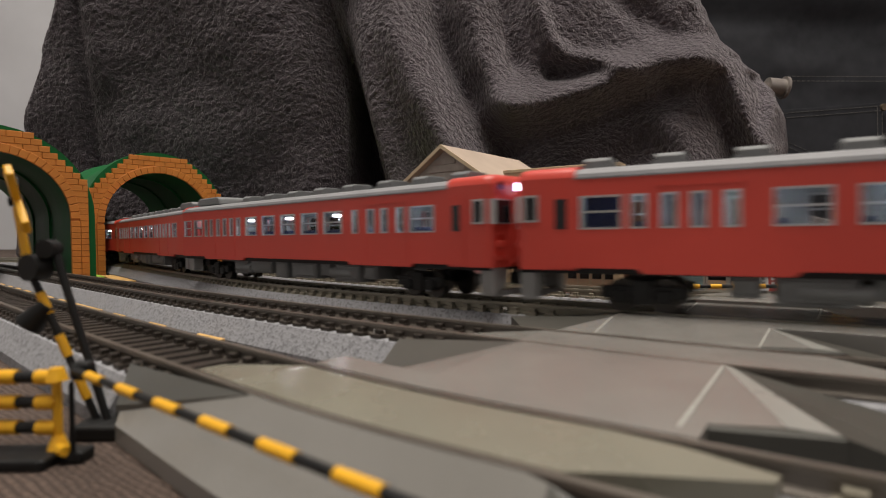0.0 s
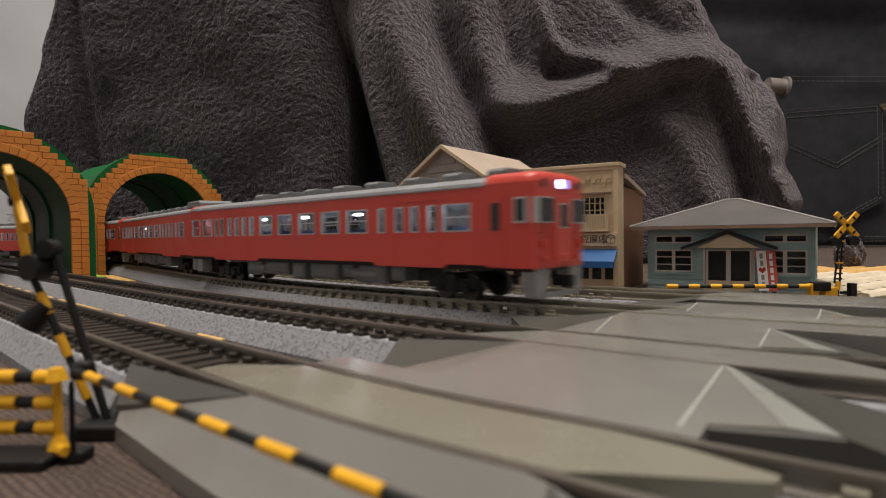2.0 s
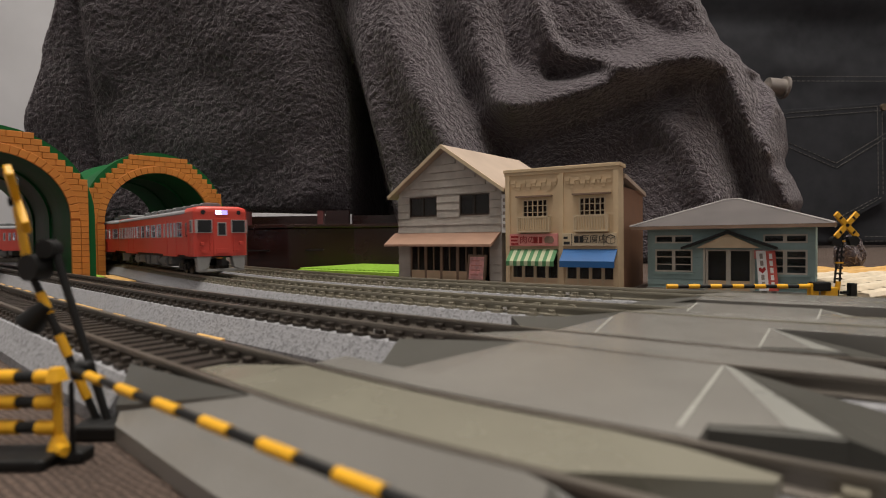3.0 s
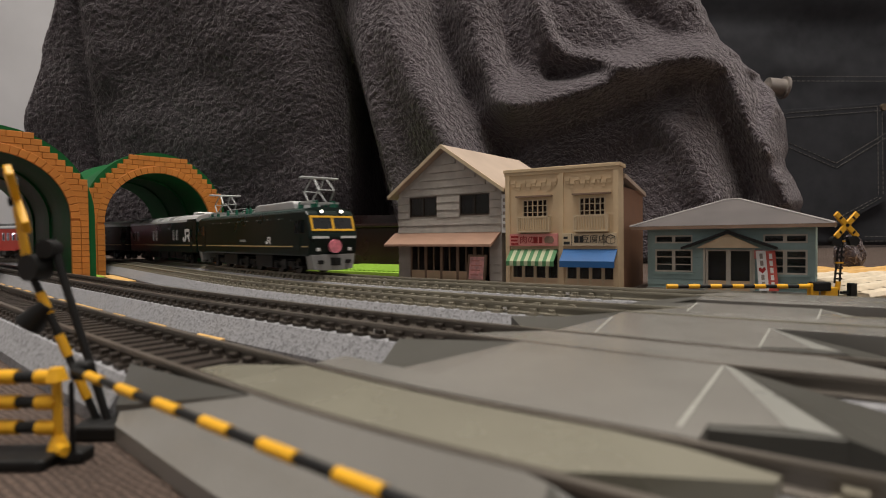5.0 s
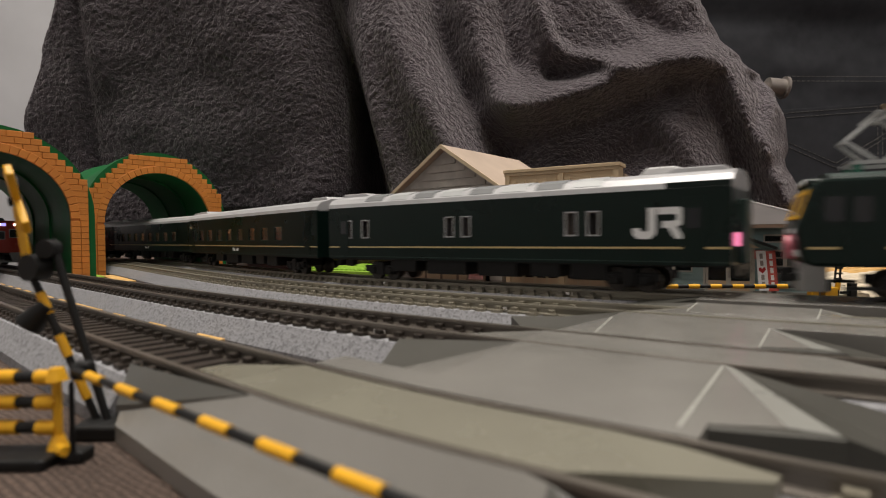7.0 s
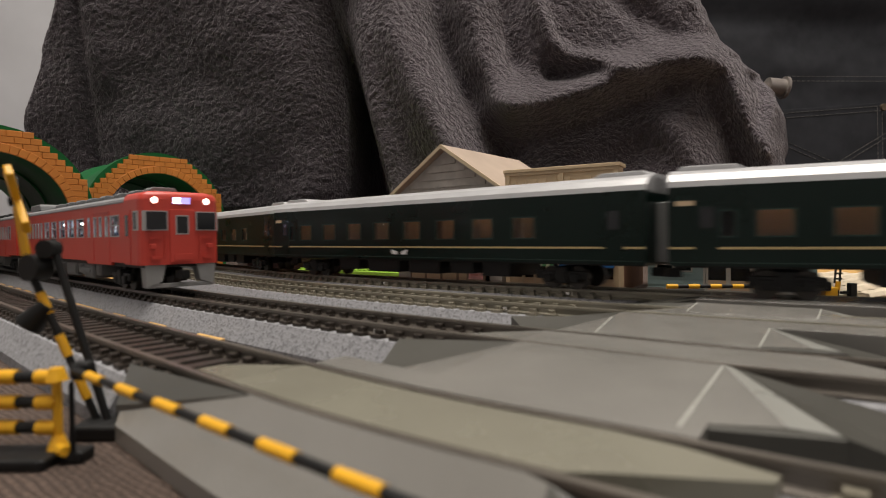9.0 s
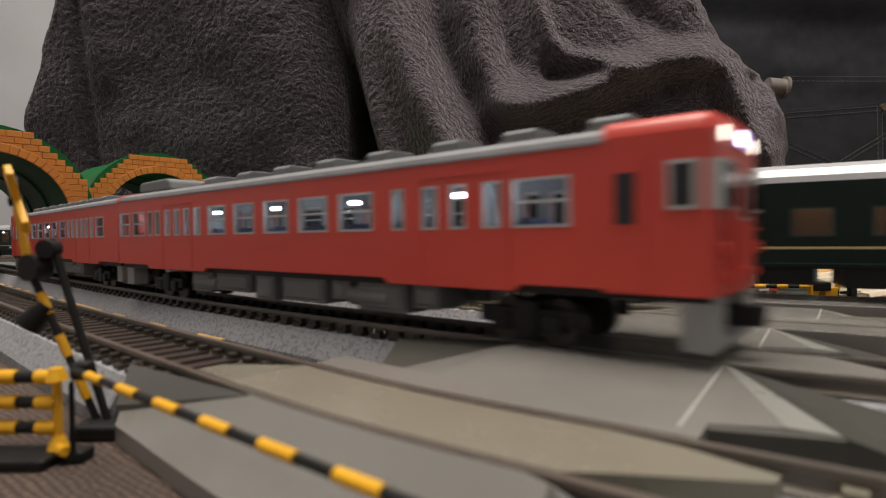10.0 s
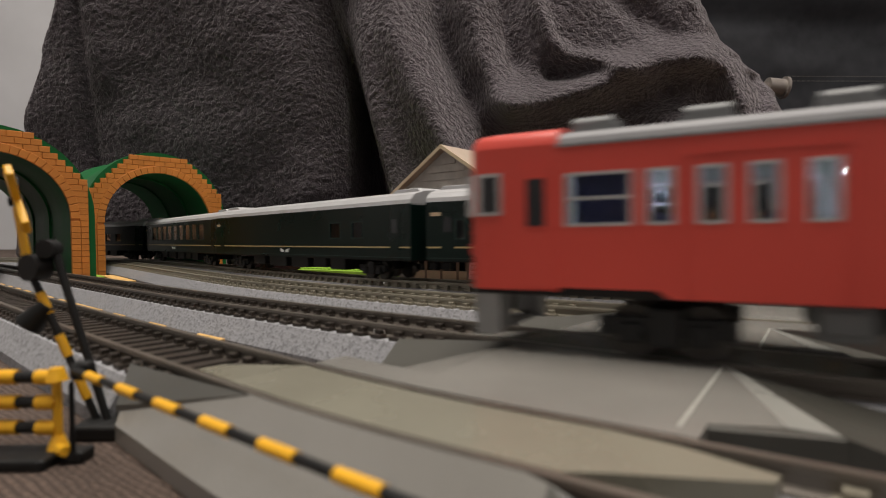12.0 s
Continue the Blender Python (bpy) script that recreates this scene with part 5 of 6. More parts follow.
def near_crossing():
    th = thing("crossing_signal", spot(-36.5, 60.0), "leaning yellow and black crossing signal beside the fence", "railway signal", "crossing signals")
    boxes("base", [(-2.4, 3.4, -3.0, 2.5, 0, 1.6)], BLACK, th, "", 0.3)
    banded_rod(th, (-1.2, 0, 1.4), (-8.0, 0, 17.6), 0.5, 7, 0, "post_section")
    bm = bmesh.new()
    rod(bm, (0.2, -0.4, 1.2), (-5.9, 0.4, 21.0), 0.42, 10)
    part("cable_rod", bm, BLACK, th)
    bm = bmesh.new()
    rod(bm, (-7.7, -0.9, 18.0), (-7.1, 0.9, 18.0), 1.45, 16)
    rod(bm, (-5.9, -0.8, 20.0), (-5.9, 0.8, 20.0), 1.0, 12)
    part("lamp", bm, BLACK, th, "black round signal lamp, unlit", True)
    bm = bmesh.new()
    rod(bm, (-8.2, 0, 11.9), (-6.2, 0, 14.0), 1.5, 12, 0.8)
    part("bell", bm, BLACK, th, "black bell", True)
    cross_sign(th, (-9.2, 0, 25.2), 8.8, 128, -13)
    bm = bmesh.new()
    rod(bm, (-8.0, 0, 17.0), (-9.2, 0, 24.5), 0.45, 8)
    part("post_top", bm, SIGN_YELLOW, th)
    bar = thing("crossing_barrier", spot(-38.0, 57.5), "lowered yellow and black barrier arm across the road", "barrier", "crossing barriers")
    boxes("gear_box", [(3.4, 5.2, -6.6, -5.0, 7.9, 9.6)], BLACK, bar, "", 0.4)
    boxes("base", [(2.0, 4.2, -6.2, -4.0, 0, 1.2), (3.1, 3.5, -6.2, -5.8, 0.6, 7.8)], BLACK, bar, "", 0.3)
    banded_rod(bar, (4.0, -6.6, 8.95), (45.45, -40.05, 8.8), 0.42, 16, 0, "arm_band")
    # yellow and black fence
    fe = thing("safety_fence", spot(-37.2, 52.6), "yellow and black striped safety fence on black base", "fence")
    boxes("base", [(-26.0, 1.0, -3.0, 1.4, 0, 1.1)], BLACK, fe, "", 0.3)
    for x in (0.4, -7.6, -15.6, -23.6):
        bm = bmesh.new()
        rod(bm, (x, 0, 0.8), (x, 0, 8.4), 0.42, 10)
        rod(bm, (x, 0, 7.6), (x, 0, 8.8), 1.0, 10, 0.6)
        rod(bm, (x, 0, 1.0), (x, 0, 2.4), 1.0, 10, 0.5)
        rod(bm, (x, -0.2, 1.2), (x + 1.6, -1.4, 1.3), 0.6, 8, 0.5)
        part("post", bm, SIGN_YELLOW, fe, "yellow post", True)
    for z in (7.9, 5.5, 3.1):
        banded_rod(fe, (0.4, 0, z), (-24.0, 0.6, z + 0.2), 0.7, 13, 1, "rail_band")


far_signal()
near_crossing()

# ---- trains ----
HALF, WIDE = 69.35, 9.65


def wheel_set(parent, x, z=0.0):
    for y in (-4.75, 4.75):
        bm = bmesh.new()
        rod(bm, (x, y - 0.9, 2.9), (x, y + 0.9, 2.9), 2.85, 18)
        part("wheel", bm, WHEEL, parent, "dark metal wheel")


def bogie(parent, x, mat, gap=7.0):
    b = boxes("bogie", [(x - 2.0, x + 2.0, -6.6, 6.6, 3.0, 5.6)], mat, parent, "", 0.15)
    for y in (-7.0, 7.0):
        boxes("side_frame", [(x - gap / 2 - 3.4, x + gap / 2 + 3.4, y - 0.5, y + 0.5, 2.6, 4.6)], mat, b, "", 0.2)
        boxes("spring", [(x - 1.6, x + 1.6, y * 1.03 - 0.9, y * 1.03 + 0.9, 1.6, 5.6)], mat, b, "", 0.3)
        for k in (-1, 1):
            boxes("axle_box", [(x + k * gap / 2 - 1.3, x + k * gap / 2 + 1.3, y * 1.03 - 0.9, y * 1.03 + 0.9, 1.8, 4.0)], mat, b, "", 0.3)
    for k in (-1, 1):
        wheel_set(b, x + k * gap / 2)
    return b


def side_walls(th, spans, z0, z1, low, high, mat, x0, x1, thick=0.8, wide=WIDE, name="side_wall", other=None):
    """Both long walls with real openings. spans: (x0, x1) along the car; other: those of the far wall, where they differ."""
    for sy in (-1, 1):
        bm = bmesh.new()
        ya, yb = sorted((sy * wide, sy * (wide - thick)))
        box(bm, x0, x1, ya, yb, low, z0)
        box(bm, x0, x1, ya, yb, z1, high)
        for a, b in cut(x0, x1, spans if sy < 0 or other is None else other):
            box(bm, a, b, ya, yb, z0, z1)
        part(name, bm, mat, th)


def car_windows(th, spans, z0, z1, frame_mat, pane_mat, bar=0.32, wide=WIDE, split=True, other=None):
    made = {}
    for sy, (a, b) in [(-1, q) for q in spans] + [(1, q) for q in (other or spans)]:
        w = round(b - a, 1)
        if w not in made:
            bm = bmesh.new()
            for r in ((0, w, z0, z0 + bar), (0, w, z1 - bar, z1), (0, bar, z0 + bar, z1 - bar), (w - bar, w, z0 + bar, z1 - bar)):
                box(bm, r[0], r[1], -0.1, 0.5, r[2], r[3])
            if split and w > 4:
                z = z0 + (z1 - z0) * 0.52
                box(bm, bar, w - bar, 0.0, 0.4, z - 0.16, z + 0.16)
            fm = mesh_of("window", bm, frame_mat)
            bm = bmesh.new()
            box(bm, bar * 0.6, w - bar * 0.6, 0.15, 0.3, z0 + bar * 0.6, z1 - bar * 0.6)
            made[w] = fm, mesh_of("pane", bm, pane_mat)
        win = new("window", made[w][0])
        win.parent = th
        win.matrix_basis = pose(a * MM, -wide * MM, 0) if sy < 0 else pose(b * MM, wide * MM, 0, 0, 0, 180)
        pane = new("pane", made[w][1])
        pane.parent = win


def roof_shape(bm, x0, x1, edge, top, wide=WIDE, inset=0.0):
    pts = [(-wide, edge), (-wide + 0.25, edge + (top - edge) * 0.3), (-wide * 0.82, edge + (top - edge) * 0.66), (-wide * 0.45, edge + (top - edge) * 0.93), (0, top)]
    pts = pts + [(-y, z) for y, z in pts[-2::-1]]
    prism(bm, pts + [(wide - 1.0, edge - 0.4), (-wide + 1.0, edge - 0.4)], x0, x1, "x")


def railcar(label):
    th = thing("railcar", Matrix.Identity(4), label, "train car", "red railcars")
    X = lambda xm: xm - HALF
    spans_m = [(1.2, 7.3), (9.2, 15.8), (17.5, 19.7), (21.3, 23.5), (25.9, 28.5), (30.4, 33.0), (34.9, 37.4), (39.2, 42.0), (45.1, 51.8), (54.8, 61.7), (64.8, 72.1), (74.9, 82.5), (85.1, 92.8),
               (96.6, 99.0), (102.1, 105.0), (107.0, 109.6), (112.2, 114.9), (116.4, 123.9)]
    spans = [(X(a), X(b)) for a, b in spans_m]
    other = [(X(a), X(b)) for a, b in ((11.5, 18.6), (21.0, 23.7), (26.0, 28.7), (30.6, 33.4), (35.6, 38.3), (40.4, 43.3), (45.2, 48.0), (50.4, 57.6), (60.7, 67.9), (70.8, 78.0), (80.9, 88.1), (91.0, 98.2),
                                      (102.4, 104.8), (106.9, 109.4), (111.2, 113.8), (115.8, 118.5), (119.8, 126.8))]
    z0, z1 = 14.2, 19.9
    side_walls(th, spans, z0, z1, 7.6, 23.0, RED, X(0.0), X(127.6), other=other)
    for sy in (-1, 1):
        for a, b in ((16.5, 44.0), (94.6, 117.4)):
            bm = bmesh.new()
            ya, yb = sorted((sy * WIDE, sy * (WIDE - 0.8)))
            prism(bm, [(X(a), 7.6), (X(a) + 1.0, 6.8), (X(b) - 1.0, 6.8), (X(b), 7.6)], ya, yb, "y")
            part("step_skirt", bm, RED, th)
        for a, b in ((24.8, 38.3), (101.9, 116.0)) if sy < 0 else ((25.0, 39.2), (101.4, 114.8)):
            boxes("door_edge", [(X(a), X(a) + 0.3, sy * WIDE - 0.12, sy * WIDE + 0.12, 7.4, 21.2), (X(b) - 0.3, X(b), sy * WIDE - 0.12, sy * WIDE + 0.12, 7.4, 21.2), (X(a) + 0.3, X(b) - 0.3, sy * WIDE - 0.12, sy * WIDE + 0.12, 20.9, 21.2)], RED, th)
        boxes("gutter", [(X(0), X(127.6), sy * WIDE - 0.15, sy * WIDE + 0.15, 22.75, 23.05)], ROOF_GREY, th)
    car_windows(th, spans, z0, z1, SILVER, PANE, other=other)
    side_walls(th, spans, z0, z1, 8.4, 21.6, CABIN, X(0.9), X(127.0), 0.25, WIDE - 0.85, "inner_lining", other)
    bm = bmesh.new()
    roof_shape(bm, X(1.4), X(129.0), 23.0, 25.3)
    part("roof", bm, ROOF_GREY, th)
    bm = bmesh.new()
    roof_shape(bm, X(-0.1), X(1.4), 23.0, 25.6)
    part("end_cap", bm, RED, th, "red rounded roof end")
    for xm in (34.0, 47.5, 60.5, 73.8, 87.0, 101.0, 113.3, 125.5):
        bm = bmesh.new()
        prism(bm, [(-3.4, 24.8), (-3.4, 26.5), (-2.6, 27.1), (2.6, 27.1), (3.4, 26.5), (3.4, 24.8)], X(xm) - 2.3, X(xm) + 2.3, "x", 0.2)
        box(bm, X(xm) - 2.8, X(xm) + 2.8, -3.8, 3.8, 24.8, 25.7)
        part("roof_vent", bm, VENT_GREY, th)
    bm = bmesh.new()
    prism(bm, [(X(4), 25.0), (X(4), 26.8), (X(5.2), 27.6), (X(19.0), 27.7), (X(20.4), 27.0), (X(21.0), 25.0)], -6.0, 6.0, "y", 0.5)
    part("cooling_unit", bm, VENT_GREY, th, "grey roof cooling unit")
    # rear end
    boxes("end_wall", [(X(0.0), X(0.8), -WIDE + 0.8, -3.2, 7.6, 23.0), (X(0.0), X(0.8), 3.2, WIDE - 0.8, 7.6, 23.0), (X(0.0), X(0.8), -3.2, 3.2, 20.5, 25.2)], RED, th)
    boxes("gangway", [(X(-1.8), X(0.0), -3.4, 3.4, 7.4, 20.6)], UNDER_GREY, th, "grey gangway bellows", 0.3)
    # cab
    bm = bmesh.new()
    plan = [(X(127.6), -WIDE), (X(136.6), -WIDE), (X(137.7), -WIDE + 0.3), (X(138.3), -WIDE + 1.1), (X(138.7), -3.4), (X(138.7), 3.4), (X(138.3), WIDE - 1.1), (X(137.7), WIDE - 0.3), (X(136.6), WIDE), (X(127.6), WIDE)]
    prism(bm, plan, 7.2, 23.2, "z")
    part("cab", bm, RED, th)
    bm = bmesh.new()
    rows = []
    for z, k in ((23.1, 1.0), (24.1, 0.975), (24.8, 0.9), (25.25, 0.72)):
        rows.append([bm.verts.new(((X(127.6) + (x - X(127.6)) * (1 - (1 - k) * 0.35)) * MM, y * k * MM, z * MM)) for x, y in plan])
    n = len(plan)
    for a, b in zip(rows, rows[1:]):
        for i in range(n):
            bm.faces.new([a[i], a[(i + 1) % n], b[(i + 1) % n], b[i]])
    bm.faces.new(rows[-1])
    bm.faces.new(rows[0][::-1])
    part("cab_roof", bm, RED, th, "red rounded cab roof", True)
    for sy in (-1, 1):
        door = boxes("cab_door", [(X(127.9), X(132.2), sy * WIDE - 0.16, sy * WIDE + 0.16, 7.5, 20.9)], RED, th)
        w = boxes("window", [(X(128.7), X(131.4), sy * WIDE - 0.22, sy * WIDE + 0.22, 14.0, 19.8)], RED, door)
        boxes("pane", [(X(129.0), X(131.1), sy * WIDE - 0.28, sy * WIDE + 0.28, 14.3, 19.5)], CAB_GLASS, w)
        w = boxes("side_window", [(X(134.2), X(137.2), sy * WIDE - 0.2, sy * WIDE + 0.2, 15.6, 20.4)], SILVER, th)
        boxes("pane", [(X(134.6), X(136.6), sy * WIDE - 0.26, sy * WIDE + 0.26, 16.0, 20.0)], CAB_GLASS, w)
        # wrap-round front window
        ys = sorted((sy * 3.4, sy * (WIDE - 0.6)))
        bm = bmesh.new()
        prism(bm, [(X(137.9), ys[0]), (X(139.0), ys[0] if sy > 0 else ys[0] + 0.5), (X(139.0), ys[1] - 0.5 if sy > 0 else ys[1]), (X(137.9), ys[1])], 15.6, 20.4, "z")
        w = part("front_window", bm, SILVER, th, "silver-framed front window")
        boxes("pane", [(X(138.6), X(139.1), *sorted((sy * 3.7, sy * (WIDE - 1.3))), 15.85, 20.15)], CAB_GLASS, w)
        bm = bmesh.new()
        rod(bm, (X(136.4), sy * 6.3, 23.0), (X(138.5), sy * 6.3, 23.0), 1.1, 16)
        lamp = part("headlight", bm, RED, th, "round headlight in red casing", True)
        bm = bmesh.new()
        rod(bm, (X(138.4), sy * 6.3, 23.0), (X(138.65), sy * 6.3, 23.0), 0.78, 16)
        part("lens", bm, HEAD, lamp, "lit warm white lens")
        boxes("tail_lamp", [(X(138.4), X(139.2), *sorted((sy * 6.2, sy * 7.6)), 11.0, 12.4)], RED, th, "", 0.25)
        boxes("step_bar", [(X(138.3), X(138.95), *sorted((sy * 5.0, sy * 7.6)), 13.6, 13.9), (X(138.3), X(139.0), *sorted((sy * 5.2, sy * 7.4)), 8.6, 9.4)], RED, th)
        bm = bmesh.new()
        rod(bm, (X(138.7), sy * 4.2, 8.4), (X(139.0), sy * 4.2, 14.6), 0.14, 6)
        part("handrail", bm, RED, th)
        # grey front skirt
        bm = bmesh.new()
        prism(bm, [(sy * 8.6, 7.2), (sy * 3.6, 7.2), (sy * 4.6, 3.0), (sy * 8.2, 1.6)], X(135.0), X(138.2), "x", 0.2)
        part("snow_plough", bm, SKIRT_GREY, th, "light grey snow plough half")
    boxes("plough_bar", [(X(136.6), X(138.0), -8.0, 8.0, 1.5, 2.6)], SKIRT_GREY, th, "", 0.2)
    cd = boxes("front_door", [(X(138.5), X(139.05), -3.0, 3.0, 7.6, 20.8)], RED, th, "red front gangway door", 0.12)
    w = boxes("window", [(X(138.9), X(139.15), -1.6, 1.6, 14.6, 19.4)], SILVER, cd)
    boxes("pane", [(X(139.0), X(139.22), -1.3, 1.3, 14.9, 19.1)], CAB_GLASS, w)
    boxes("door_plate", [(X(139.0), X(139.2), -2.2, 2.2, 8.2, 9.8)], RED, cd, "", 0.1)
    sign = boxes("destination_sign", [(X(137.4), X(138.85), -2.5, 2.5, 21.9, 24.1)], RED, th, "destination sign box", 0.2)
    boxes("blind", [(X(138.8), X(138.95), -2.1, 2.1, 22.2, 23.8)], BLIND, sign, "lit violet-white blind")
    boxes("lamp_spot", [(X(138.9), X(139.05), -2.0, -0.4, 22.3, 23.7)], SPOT, sign, "bright lamp spot behind the blind")
    boxes("coupler", [(X(136.5), X(141.0), -1.0, 1.0, 3.6, 5.8)], BLACK, th, "", 0.2)
    boxes("coupler", [(X(-2.0), X(2.0), -1.0, 1.0, 3.6, 5.8)], BLACK, th, "", 0.2)
    # inside
    boxes("floor_pan", [(X(0.8), X(138.0), -WIDE + 0.8, WIDE - 0.8, 6.6, 8.4)], BLACK, th)
    boxes("inner_ceiling", [(X(0.8), X(127.6), -WIDE + 0.8, WIDE - 0.8, 21.6, 22.2)], CABIN, th)
    boxes("inner_wall", [(X(127.0), X(127.6), -WIDE + 0.8, WIDE - 0.8, 8.4, 21.6), (X(24.0), X(24.6), -WIDE + 0.8, WIDE - 0.8, 8.4, 21.6)], CABIN, th)
    boxes("blue_partition", [(X(119.2), X(126.6), 6.2, 6.6, 8.4, 20.6)], BLUE_BLIND, th, "deep blue partition")
    for xm in np.arange(46.0, 126.0, 10.2):
        for sy in (-1, 1):
            boxes("seat", [(X(xm) - 2.4, X(xm) + 2.4, *sorted((sy * 3.0, sy * 8.6)), 8.4, 11.4), (X(xm) - 0.5, X(xm) + 0.5, *sorted((sy * 3.0, sy * 8.6)), 11.4, 15.4)], SEAT_BLUE, th)
    for xm in (8.0, 31.0, 54.0, 78.0, 101.0, 121.0):
        boxes("cabin_lamp", [(X(xm) - 0.6, X(xm) + 0.6, -0.6, 0.6, 19.1, 19.6)], LED, th, "cold white cabin lamp")
    # underframe
    for xm in (22.0, 117.0):
        bogie(th, X(xm), BLACK)
    for a, b, lo in ((36, 44, 2.6), (46, 58, 3.2), (60, 66, 2.2), (68.5, 80, 2.6), (82, 86, 3.6), (88, 98, 2.4), (99.5, 104, 3.4)):
        for sy in (-1, 1):
            y0, y1 = sorted((sy * 8.6, sy * 3.4))
            boxes("equipment_box", [(X(a), X(b), y0, y1, lo, 7.0), (X(a) + 0.6, X(b) - 0.6, *sorted((sy * 8.8, sy * 8.5)), lo + 0.6, 6.2)], UNDER_GREY, th, "", 0.25)
    for xm in (41.0, 90.0):
        for sy in (-1, 1):
            bm = bmesh.new()
            rod(bm, (X(xm) - 4, sy * 7.6, 4.4), (X(xm) + 5, sy * 7.6, 4.4), 1.5, 12)
            part("air_tank", bm, UNDER_GREY, th, "", True)
    boxes("jumper_box", [(X(1.5), X(5.5), -8.4, -5.0, 2.4, 7.4), (X(1.5), X(5.5), 5.0, 8.4, 2.4, 7.4)], SKIRT_GREY, th, "", 0.2)
    return th


def pantograph(th, x, z, rise):
    pg = boxes("pantograph", [(x - 5, x + 5, y - 0.35, y + 0.35, z, z + 0.7) for y in (-5.0, 5.0)] + [(x + k - 0.35, x + k + 0.35, -5, 5, z, z + 0.6) for k in (-4.5, 4.5)], PANTO, th, "raised grey diamond pantograph")
    for y in (-4.2, 4.2):
        for k in (-1, 1):
            bm = bmesh.new()
            rod(bm, (x + k * 1.2, y * 0.9, z + 0.8), (x + k * 5.6, y * 0.75, z + rise * 0.52), 0.32, 6)
            rod(bm, (x + k * 5.6, y * 0.75, z + rise * 0.52), (x + k * 0.8, y * 0.6, z + rise), 0.3, 6)
            part("arm", bm, PANTO, pg)
    for k in (-1, 1):
        bm = bmesh.new()
        rod(bm, (x + k * 5.6, -3.2, z + rise * 0.52), (x + k * 5.6, 3.2, z + rise * 0.52), 0.2, 6)
        rod(bm, (x + k * 1.0, -7.4, z + rise + 0.2), (x + k * 1.0, 7.4, z + rise + 0.2), 0.4, 6)
        part("bow", bm, PANTO, pg)
    for k in (-1, 1):
        for y in (-5.0, 5.0):
            bm = bmesh.new()
            rod(bm, (x + k * 4.0, y, z - 1.6), (x + k * 4.0, y, z), 0.7, 8)
            part("insulator", bm, INSULATOR, pg, "green insulator")


